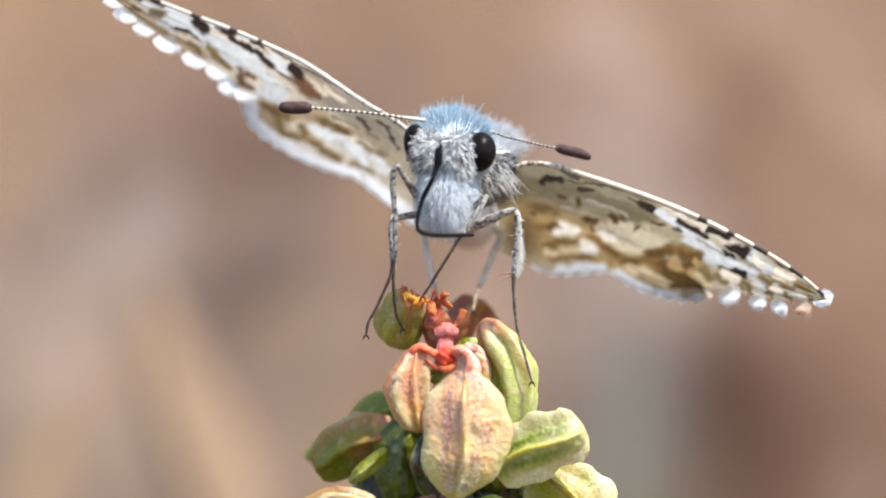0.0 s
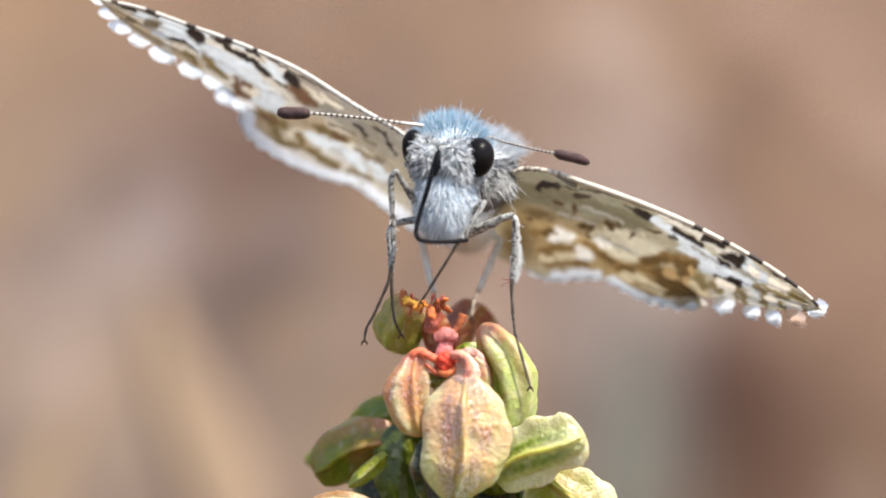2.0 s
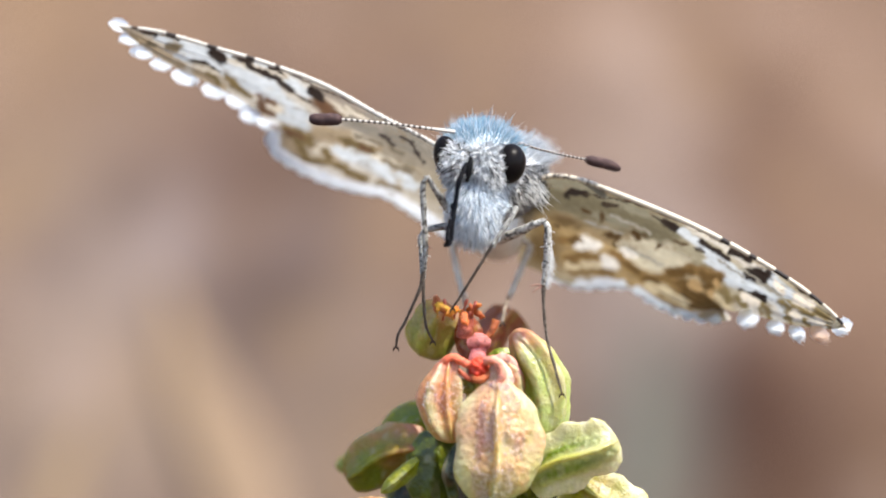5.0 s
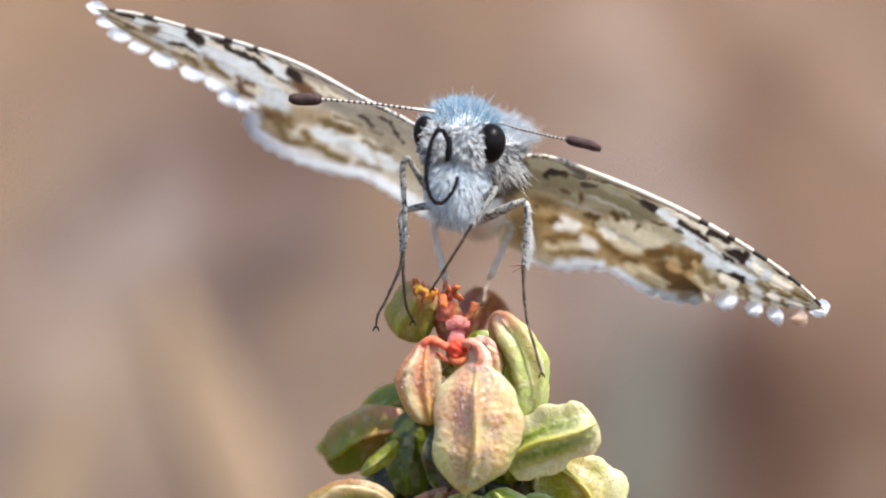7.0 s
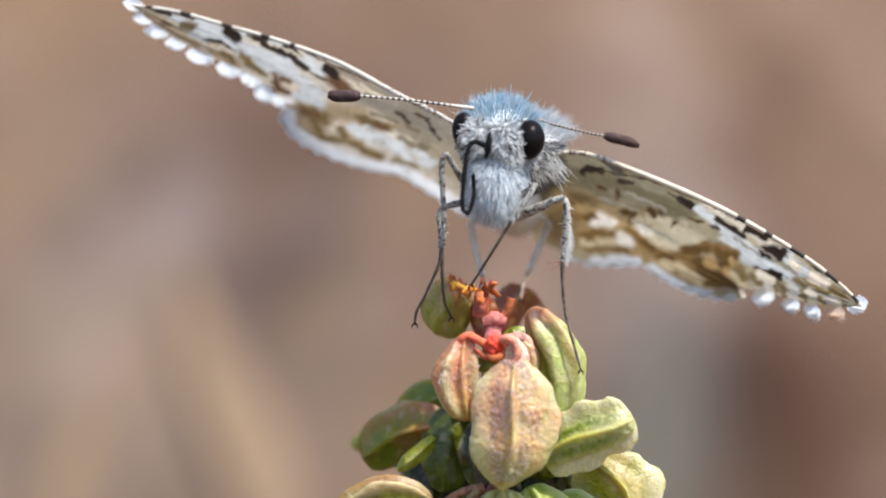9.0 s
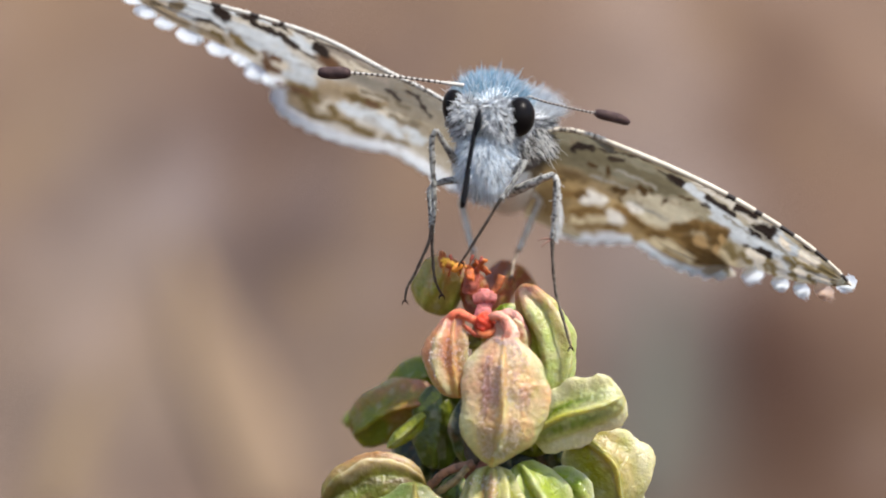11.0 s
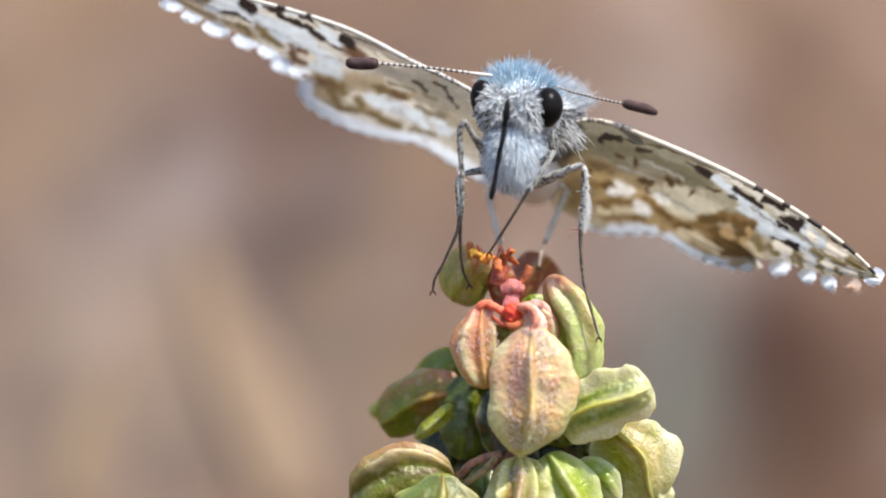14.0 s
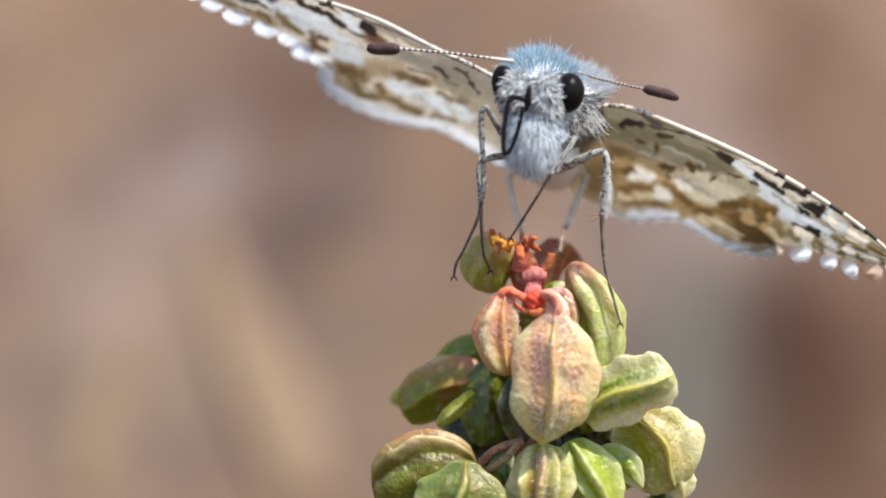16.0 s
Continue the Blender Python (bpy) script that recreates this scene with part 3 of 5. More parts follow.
stalklet([P(850, 560, 1.0), P(853, 530, 0.9), P(862, 512, 0.7)], [0.34, 0.3, 0.16], (160, 76, 56))
stalklet([P(888, 565, 0.6), P(900, 545, 0.5), P(906, 528, 0.5)], [0.14, 0.14, 0.16], (186, 104, 60))
stalklet([P(775, 906, -0.3), P(808, 876, -0.8), P(856, 862, -0.9)], [0.17, 0.15, 0.17], (140, 98, 72), "pinkish stalk")
stalklet([P(786, 916, -0.4), P(818, 896, -1.0), P(846, 868, -1.1)], [0.14, 0.15, 0.14], (140, 120, 82))
stalklet([P(868, 700, 1.0), P(850, 820, 0.8), P(860, 868, 0.4)], [0.26, 0.22, 0.26], (70, 54, 30))
for k, (u, v) in enumerate(((850, 868), (864, 876), (846, 882), (872, 866))):
    part("bud", ball(P(u, v, -0.2 + 0.1 * k), (0.2, 0.2, 0.24), None, 12, 16, 0.3, k), STEM, seed_head, "", lin(130, 78, 62))

# spent florets at the crown: small yellow and orange petals with stamens
for k, (u, v, d, turn, tint) in enumerate(((812, 508, -0.2, 30, (226, 166, 40)), (828, 514, -0.3, -20, (224, 140, 40)), (800, 500, 0.2, 70, (206, 130, 90)),
                                           (848, 524, -0.3, -60, (226, 112, 50)), (866, 506, 0.0, 20, (206, 110, 46)), (872, 516, 0.1, -40, (190, 96, 50)))):
    m = Euler((0.4 * k, radians(turn), 0.7 * k)).to_matrix()
    V, F = ball(P(u, v, d), (0.34, 0.10, 0.17), m, 12, 18, 0.5, k * 1.3)
    part("petal", (V, F), STEM, seed_head, "", speckle(V, [c * 0.7 for c in lin(*tint)], lin(140, 70, 26), 3000))
for k in range(9):
    u, v = 802 + 8.2 * k + 6 * math.sin(3 * k), 516 + 7 * math.sin(2.3 * k)
    bend = 10 * math.sin(1.7 * k)
    V, F = tube([P(u, v + 8, 0.0), P(u + bend * 0.4, v - 5, -0.2), P(u + bend, v - 10 - 4 * (k % 3), -0.2)], [0.045, 0.035, 0.03, 0.075, 0.06], 14, 7)
    part("stamen", (V, F), STEM, seed_head, "", lin(*((190, 132, 46), (166, 80, 44), (146, 68, 52))[k % 3]))

# ---------------------------------------------------------------- the butterfly
butterfly = thing("butterfly", P(862, 520, 0.0), "checkered blue-grey furred butterfly perched on a seed head", "butterfly")
HOME = butterfly.location.copy()
WHITE, INK = lin(192, 198, 199), lin(40, 32, 28)
SNOW = lin(226, 230, 232)


def blotch(p, q, seed):
    """Smooth random values from 0 to 1 over the plan."""
    table = np.random.default_rng(seed).random((64, 64))
    i, k = np.floor(p).astype(int), np.floor(q).astype(int)
    f, g = p - i, q - k
    f, g = f * f * (3 - 2 * f), g * g * (3 - 2 * g)
    at = lambda a, b: table[a % 64, b % 64]
    return (at(i, k) * (1 - f) + at(i + 1, k) * f) * (1 - g) + (at(i, k + 1) * (1 - f) + at(i + 1, k + 1) * f) * g


class Pattern:
    """Wing markings: a ground colour with soft-edged patches laid over it in order, on the front-view plan."""

    def __init__(self, ground):
        self.ground, self.marks = np.array(ground), []

    def mark(self, tint, *patches, soft=0.4):
        for u, v, a, b, turn in patches:
            self.marks.append((u, v, a, b, radians(turn), np.array(tint), soft, True))
        return self

    def dash(self, tint, *strokes, soft=0.45):
        """Strokes along the veins: from (u, v) to (u, v), half width."""
        for u0, v0, u1, v1, w in strokes:
            self.marks.append((u0, v0, u1, v1, w * 1.22 + 0.4, np.array(tint), soft))
        return self

    def pane(self, tint, *strokes, soft=0.4):
        for u0, v0, u1, v1, w in strokes:
            self.marks.append((u0, v0, u1, v1, w * 0.95, np.array(tint), soft))
        return self

    def colours(self, U, W):
        C = np.ones((len(U), 3)) * self.ground
        c, s = math.cos(radians(27)), math.sin(radians(27))
        along, across = U * c + W * s, W * c - U * s
        shift = 9.0 * (blotch(along / 13, across / 5, 31) - 0.5) + 5.0 * (blotch(along / 5, across / 2.6, 37) - 0.5)
        lift = 5.0 * (blotch(along / 11, across / 7, 33) - 0.5) + 2.4 * (blotch(along / 4, across / 3, 39) - 0.5)
        UU, WW = U + shift * c - lift * s, W + shift * s + lift * c
        for mark in self.marks:
            tint, soft = mark[5], mark[6]
            if len(mark) == 8:
                u, v, a, b, turn = mark[:5]
                du, dw = UU - u, WW - v
                p, q = du * math.cos(turn) + dw * math.sin(turn), -du * math.sin(turn) + dw * math.cos(turn)
                r = np.sqrt((p / a) ** 2 + (q / b) ** 2)
            else:
                u0, v0, u1, v1, half = mark[:5]
                eu, ev = u1 - u0, v1 - v0
                k = np.clip(((UU - u0) * eu + (WW - v0) * ev) / (eu * eu + ev * ev + 1e-9), 0, 1)
                r = np.hypot(UU - u0 - k * eu, WW - v0 - k * ev) / half
            w = np.clip((1 + soft - r) / (2 * soft), 0, 1)
            w = (w * w * (3 - 2 * w))[:, None]
            C = C * (1 - w) + tint * w
        fleck = 0.6 * blotch(along / 13, across / 3.5, 3) + 0.4 * blotch(along / 5, across / 2.4, 9)
        cloud = blotch(along / 34, across / 13, 5)
        w = np.clip((fleck - 0.54) / 0.14, 0, 1)[:, None] * np.clip(cloud * 1.6 - 0.35, 0, 1)[:, None] * 0.6
        C = C * (1 - w) + np.minimum(C, np.array(lin(112, 96, 74))) * w
        return C * (0.88 + 0.24 * fleck)[:, None]


def plan_of(V):
    """Back from world points to the front-view plan."""
    k = (1 + V[:, 1] / DIST) * UNIT
    return 784 + V[:, 0] / k, 441 - (V[:, 2] - BASE_Z) / k


def wing(name, lead, trail, pattern, label, belly=0.2, nu=360, nv=128, veins=9):
    """A wing membrane lofted between its front and rear edges: a skin of scales with raised veins."""
    A, B = spline([P(*p) for p in lead], nu), spline([P(*p) for p in trail], nu)
    c = np.linspace(0, 1, nv)[None, :, None]
    G = A[:, None, :] * (1 - c) + B[:, None, :] * c
    s = np.linspace(0, 1, nu)[:, None]
    cc = c[:, :, 0]
    swell = belly * 0.001 * np.sin(np.pi * cc) * (0.3 + 0.7 * np.sin(np.pi * np.clip(s, 0, 1)))
    rib = 0.0
    for k in range(veins):
        at = (k + 0.5) / veins
        rib = rib + np.exp(-((cc - at * (0.55 + 0.45 * s)) / 0.012) ** 2)
    crease = 0.000018 * np.sin(cc * 2 * np.pi * veins / 2 + 0.6) * s
    du, dv = np.gradient(G, axis=0), np.gradient(G, axis=1)
    N = np.cross(du, dv)
    N /= np.linalg.norm(N, axis=2)[:, :, None] + 1e-18
    if N[nu // 2, nv // 2, 1] > 0:
        N = -N
    G = G + N * (-swell + crease + 0.000006 * rib)[:, :, None]
    V = G.reshape(-1, 3)
    i, k = np.meshgrid(np.arange(nu - 1), np.arange(nv - 1), indexing="ij")
    a = (i * nv + k).ravel()
    F = np.column_stack([a, a + 1, a + nv + 1, a + nv])
    U, W = plan_of(V)
    C = pattern.colours(U, W) * 0.9
    ob = part(name, (V, F), WING, butterfly, label, C)
    return ob, A, B


def fringe(parent, B, lobes, tint, along=False, count=34):
    """White fringe tufts on the rear edge B. lobes: place on the plan, half length, half width, turn; along: hairs lie lengthwise."""
    U, W = plan_of(B)
    for u, v, a, b, turn in lobes:
        a, b, v = a * 1.2, b * 1.24, v - 3
        i = int(np.argmin((U - u) ** 2 + (W - v) ** 2))
        deep = B[i, 1] * 1000
        c, s = math.cos(radians(turn)), math.sin(radians(turn))
        x = rng.uniform(-1, 1, count)
        x = np.sign(x) * np.abs(x) ** 0.8
        chord = np.sqrt(np.clip(1 - x * x, 0.02, 1)) * (0.82 + 0.18 * np.sin(9 * x + u) ** 2)
        start = rng.uniform(-1 if along else -0.45, 0.2, count) * chord
        stop = chord * rng.uniform(0.85, 1.0, count)
        if along:
            p0, p1, q = start * a, stop * a, x * b
            ends = [(p0, q), (p1, q * 0.9)]
        else:
            p, q0, q1 = x * a, start * b, stop * b
            ends = [(p, q0), (p * 1.03, q1)]
        pts = []
        for k, (p, q) in enumerate(ends):
            pts.append(np.array([tuple(P(u + pp * c - qq * s, v + pp * s + qq * c, deep + 0.16 + 0.2 * k + e)) for pp, qq, e in zip(p, q, rng.normal(0, 0.05, count))]))
        go = pts[1] - pts[0]
        lens = np.linalg.norm(go, axis=1) * 1000
        cols = np.array(tint) * rng.uniform(0.9, 1.05, (count, 1))
        turn_m = Matrix.Rotation(radians(42), 3, 'X') @ Euler((0, radians(turn), 0)).to_matrix()
        V, F, C = strands(pts[0], go, lens * 1.04, 0.045, np.clip(cols, 0, 0.95), 0, 0.06, np.tile(np.array(turn_m @ Vector((0, 0, 1) if along else (1, 0, 0))), (count, 1)))
        pv, pf = [], []
        for ring in range(6):
            for k in range(24):
                w = 2 * math.pi * k / 24
                r = ring / 5 * (1 + 0.04 * math.sin(7 * w + u) * ring / 5)
                pv.append(P(u, v, deep + 0.1) + turn_m @ Vector((a * 0.95 * UNIT * r * math.cos(w), 0.00005 * r * r, b * 1.12 * UNIT * r * math.sin(w))))
                if ring:
                    pf.append(((ring - 1) * 24 + k, (ring - 1) * 24 + (k + 1) % 24, ring * 24 + (k + 1) % 24, ring * 24 + k))
        n = len(V)
        V = np.vstack([V, np.array([tuple(p) for p in pv])])
        F = F + [tuple(x + n for x in f) for f in pf]
        C = np.vstack([C, np.ones((len(pv), 3)) * np.array(tint)])
        part("fringe_tuft", (V, F), FRINGE, parent, "", C)


def edge_fringe(parent, A, B, span, count, reach, tint, scallops):
    """A soft continuous fringe of white hairs on the rear edge B of a wing, longer on each scallop."""
    x = rng.uniform(span[0], span[1], count) * (len(B) - 1)
    i = np.clip(x.astype(int), 0, len(B) - 2)
    f = (x - i)[:, None]
    root = B[i] * (1 - f) + B[i + 1] * f
    go = B[i] - A[i]
    go /= np.linalg.norm(go, axis=1)[:, None]
    wave = 0.3 + 0.7 * np.abs(np.sin(np.pi * scallops * (x / len(B) - span[0]) / (span[1] - span[0])))
    root = root - go * rng.uniform(0.0, 0.0001, (count, 1)) + rng.normal(0, 0.00002, (count, 3))
    go = go + rng.normal(0, 0.12, (count, 3))
    cols = np.clip(np.array(tint) * rng.uniform(0.88, 1.05, (count, 1)), 0, 0.95)
    V, F, C = strands(root, go, reach * wave * rng.uniform(0.75, 1.1, count), 0.05, cols, 0, 0.1, B[i + 1] - B[i] + rng.normal(0, 0.000002, (count, 3)))
    part("fringe", (V, F), FRINGE, parent, "soft white fringe", C, kind="stuff")


def costa(parent, lead, radii, light, dark, bands, label, speckled):
    """The thick front edge of a wing, with dark checks."""
    V, F = tube([P(*p) for p in lead], radii, 420, 10)
    ring = np.repeat(np.linspace(0, 1, 420), 10)
    C = np.ones((len(V), 3)) * np.array(light)
    for s0, s1 in bands:
        w = np.clip(np.minimum(ring - s0, s1 - ring) / 0.004 + 0.5, 0, 1)[:, None]
        C = C * (1 - w) + np.array(dark) * w
    grit = np.array([noise.noise(Vector(v) * 8000) for v in V])
    w = np.clip((grit - 0.04) / 0.22, 0, 1) * np.clip((speckled - ring) / 0.12, 0, 1)
    C = C * (1 - w[:, None]) + np.array(lin(72, 64, 58)) * w[:, None]
    part("front_edge", (V, F), SKIN, parent, label, C)


# wing on the raised side
LF_LEAD = [(822, 229, 2.6), (765, 197, 2.7), (700, 165, 2.7), (600, 111, 2.9), (500, 74, 3.0), (400, 45, 3.2), (310, 20, 3.3), (232, 9, 3.4)]
LF_TRAIL = [(826, 272, 4.0), (740, 248, 4.7), (640, 222, 5.5), (560, 206, 6.2), (508, 181, 6.4), (458, 142, 5.7), (392, 109, 5.1), (322, 76, 4.5), (266, 38, 4.0), (238, 13, 3.5)]
CREAMY, SAND, UMBER, KHAKI = lin(196, 186, 166), lin(160, 142, 114), lin(98, 72, 52), lin(112, 95, 62)
left_pattern = Pattern(lin(192, 184, 168))
# grey root with the shade by the body put into its colour, sandy middle, pale outer part
left_pattern.mark(lin(126, 120, 108), (745, 215, 110, 44, 27), (660, 172, 70, 20, 27), soft=0.7)
left_pattern.mark(lin(150, 140, 120), (790, 285, 60, 34, 35), (700, 225, 60, 16, 22), soft=0.7)
left_pattern.dash(SAND, (262, 28, 300, 46, 7), (300, 50, 350, 82, 6), (375, 92, 420, 116, 6), (540, 190, 640, 206, 12), (520, 200, 575, 240, 15), (596, 190, 690, 222, 8), (600, 240, 640, 254, 6), soft=0.7)
left_pattern.dash(lin(140, 130, 118), (590, 120, 690, 158, 5), (610, 138, 700, 184, 5), soft=0.7)
# white panes between the veins
left_pattern.pane(WHITE, (268, 8, 300, 15, 4), (345, 28, 386, 39, 5), (414, 52, 440, 61, 6), (474, 69, 502, 79, 5), (302, 28, 330, 38, 6), (352, 46, 396, 62, 15), (340, 62, 366, 72, 7),
                  (408, 74, 494, 112, 11), (455, 108, 500, 132, 9))
left_pattern.pane(WHITE, (512, 130, 562, 168, 13), (524, 168, 566, 184, 9), (540, 106, 570, 128, 10), (500, 100, 520, 122, 7), (420, 92, 440, 102, 6), (640, 234, 704, 252, 14), (692, 258, 724, 276, 10),
                  (622, 226, 640, 236, 8), (748, 284, 764, 290, 9), (735, 268, 750, 276, 6), soft=0.6)
left_pattern.dash(CREAMY, (380, 80, 404, 92, 5), (512, 149, 520, 155, 7), (600, 134, 642, 162, 4), (640, 150, 672, 172, 3), (576, 225, 590, 231, 10), (690, 236, 720, 246, 5), (655, 200, 690, 214, 4), soft=0.6)
# brown and olive clouds
left_pattern.dash(lin(104, 92, 72), (326, 44, 340, 48, 6), (290, 40, 300, 44, 3))
left_pattern.dash(KHAKI, (430, 100, 450, 120, 6), (446, 118, 466, 131, 4), (394, 94, 412, 106, 4), (528, 190, 552, 200, 7), (552, 198, 574, 212, 8), (556, 216, 566, 234, 7), (572, 244, 604, 250, 5),
                  (602, 228, 612, 240, 5), (634, 209, 660, 218, 5), (660, 219, 686, 225, 5), (644, 266, 676, 280, 6), (700, 288, 732, 297, 7), (612, 252, 640, 258, 4), soft=0.6)
left_pattern.dash(UMBER, (486, 134, 491, 156, 6), (491, 156, 511, 166, 4), (500, 139, 515, 146, 3), (590, 140, 610, 160, 10), (606, 158, 628, 168, 6), (536, 194, 560, 204, 4), (668, 221, 682, 224, 3), soft=0.6)
left_pattern.dash(lin(112, 102, 84), (708, 243, 732, 259, 4), (716, 222, 738, 232, 3), (655, 200, 700, 214, 2), (740, 256, 756, 264, 4), soft=0.7)
# black checks
left_pattern.dash(INK, (254, 8, 300, 25, 3.5), (312, 18, 342, 30, 4.5), (390, 42, 404, 50, 4), (402, 52, 418, 66, 8), (452, 65, 470, 69, 6.5), (503, 80, 526, 88, 3.5), (366, 70, 392, 75, 3),
                  (464, 79, 490, 91, 3.5), (494, 91, 520, 101, 4), (520, 105, 541, 121, 3.5), (576, 121, 592, 132, 7), soft=0.35)
left_pattern.pane(lin(58, 50, 44), (392, 76, 414, 90, 2), (540, 92, 602, 121, 2), (558, 134, 577, 144, 2.2), (540, 121, 556, 134, 1.6), (704, 199, 721, 214, 4.5), (736, 202, 757, 212, 2.6), (757, 212, 768, 235, 3),
                  (769, 237, 777, 249, 2.2), (602, 121, 650, 142, 1.6), (440, 62, 452, 66, 2), soft=0.4)
left_pattern.dash(lin(150, 138, 118), (262, 46, 282, 54, 3), (286, 66, 306, 74, 3), (326, 88, 346, 94, 3), (372, 110, 396, 120, 3.5), (424, 132, 440, 140, 3), (480, 165, 492, 182, 4), soft=0.6)
# white band along the hindwing's rear edge
left_pattern.dash(SNOW, (505, 190, 505, 222, 13), (512, 234, 552, 261, 12), (560, 264, 590, 276, 12), (598, 280, 640, 292, 11), (648, 294, 698, 302, 9), (716, 308, 752, 330, 11), (760, 334, 792, 354, 11), (798, 358, 830, 380, 12), soft=0.45)
left_fore, _, B1 = wing("forewing", LF_LEAD, LF_TRAIL, left_pattern, "white forewing checkered with brown and black")
fringe(left_fore, B1, ((236, 12, 15, 11, 20), (255, 37, 17, 10, 10), (276, 60, 18, 11, 15), (311, 81, 16, 11, 12), (354, 103, 22, 14, 18)), SNOW)
fringe(left_fore, B1, ((406, 126, 21, 14, 15), (446, 144, 17, 14, 20), (468, 168, 17, 15, 45), (494, 182, 12, 11, 45)), SNOW)
costa(left_fore, LF_LEAD, [0.09, 0.1, 0.1, 0.09, 0.085, 0.08, 0.06], lin(178, 174, 165), INK,
      ((0.525, 0.54), (0.6, 0.625), (0.71, 0.74), (0.83, 0.86), (0.94, 0.96)), "white front edge with black checks", 0.3)

LH_LEAD = [(826, 271, 4.0), (740, 247, 4.7), (640, 221, 5.5), (560, 205, 6.2), (508, 187, 6.5)]
LH_TRAIL = [(833, 388, 7.0), (785, 357, 7.3), (758, 339, 7.5), (722, 316, 7.6), (700, 306, 7.7), (660, 300, 7.7), (590, 279, 7.6), (530, 249, 7.1), (503, 220, 6.7), (498, 196, 6.4)]
left_hind, A2, B2 = wing("hindwing", LH_LEAD, LH_TRAIL, left_pattern, "cream hindwing with olive-brown bands", belly=0.15)
edge_fringe(left_hind, A2, B2, (0.03, 0.995), 1300, 0.22, SNOW, 13)

# wing on the lowered side
RF_LEAD = [(970, 286, 2.8), (1003, 270, 2.6), (1052, 276, 2.4), (1106, 296, 2.3), (1200, 334, 2.1), (1290, 376, 1.9), (1380, 427, 1.7), (1450, 473, 1.5), (1500, 515, 1.3), (1526, 543, 1.2)]
RF_TRAIL = [(950, 322, 4.6), (1060, 372, 5.0), (1150, 415, 5.2), (1240, 463, 5.0), (1310, 508, 4.6), (1350, 514, 4.0), (1398, 529, 3.2), (1446, 539, 2.5), (1490, 544, 1.8), (1520, 542, 1.4)]
GOLD, TOFFEE, MUD = lin(158, 134, 92), lin(122, 96, 58), lin(94, 72, 40)
right_pattern = Pattern(lin(166, 156, 132))
# olive-grey root, golden rear, pale outer part
right_pattern.mark(lin(102, 95, 74), (1090, 325, 120, 46, 20), (1180, 365, 70, 26, 24), (990, 310, 40, 40, 0), soft=0.6)
right_pattern.mark(lin(124, 119, 100), (1150, 330, 90, 7, 22), (1040, 286, 60, 10, 8), (1110, 350, 46, 9, 20), soft=0.6)
right_pattern.mark(GOLD, (1060, 405, 90, 44, 10), (1010, 370, 50, 30, 20), (1160, 458, 90, 26, 24), (1240, 480, 70, 26, 22), soft=0.6)
right_pattern.mark(lin(100, 82, 54), (985, 400, 30, 44, 0), (1030, 352, 30, 9, 15), soft=0.7)
# pale panes
right_pattern.dash(lin(186, 177, 152), (1132, 398, 1172, 420, 10), (1150, 414, 1215, 440, 13), (1180, 396, 1206, 414, 8), (1206, 404, 1240, 430, 11), (1215, 425, 1262, 440, 6), (1150, 385, 1180, 392, 5), (1240, 400, 1280, 426, 10), soft=0.6)
right_pattern.dash(lin(146, 138, 114), (1228, 396, 1262, 412, 8), (1262, 424, 1290, 436, 7), soft=0.7)
right_pattern.dash(lin(224, 220, 208), (1062, 385, 1082, 396, 8), (1048, 392, 1064, 398, 5), (1096, 424, 1112, 430, 9), (1130, 404, 1150, 412, 5), soft=0.6)
right_pattern.pane(WHITE, (1234, 370, 1272, 396, 8), (1272, 398, 1292, 420, 7), (1288, 418, 1350, 464, 14), (1306, 440, 1330, 462, 12), (1388, 450, 1420, 480, 12), (1362, 470, 1414, 500, 9), (1400, 492, 1414, 520, 9))
right_pattern.dash(lin(198, 192, 178), (1248, 362, 1330, 404, 5), (1310, 394, 1346, 426, 6), (1346, 426, 1378, 440, 5), (1392, 506, 1408, 530, 8), (1340, 500, 1380, 520, 9), (1440, 520, 1470, 530, 8), soft=0.6)
# brown bands of the rear part
right_pattern.dash(TOFFEE, (1030, 419, 1058, 413, 6), (1058, 413, 1086, 416, 5), (1018, 384, 1054, 383, 5), (1126, 418, 1166, 450, 7), (1112, 408, 1128, 418, 5), (1166, 452, 1204, 456, 6), (1204, 448, 1252, 436, 7),
                   (1252, 438, 1300, 448, 8), (1216, 456, 1246, 476, 9), (1040, 438, 1110, 442, 5), soft=0.6)
right_pattern.dash(MUD, (1214, 444, 1250, 440, 6), (1236, 462, 1244, 480, 8), (1244, 482, 1292, 492, 9), (1272, 450, 1302, 456, 7), (1280, 466, 1306, 478, 8), (1168, 453, 1190, 458, 4), (1136, 428, 1152, 440, 4),
                   (1040, 388, 1052, 384, 4), (1256, 500, 1300, 506, 6), soft=0.55)
right_pattern.dash(lin(168, 138, 94), (1254, 464, 1262, 467, 7), (1296, 460, 1300, 472, 5), (1286, 478, 1290, 484, 5))
right_pattern.dash(lin(204, 188, 152), (1196, 470, 1216, 482, 6), (1176, 466, 1190, 474, 5), (1226, 488, 1240, 498, 5), (1062, 428, 1084, 430, 5), (1030, 430, 1048, 432, 4), (1300, 486, 1316, 500, 7), soft=0.6)
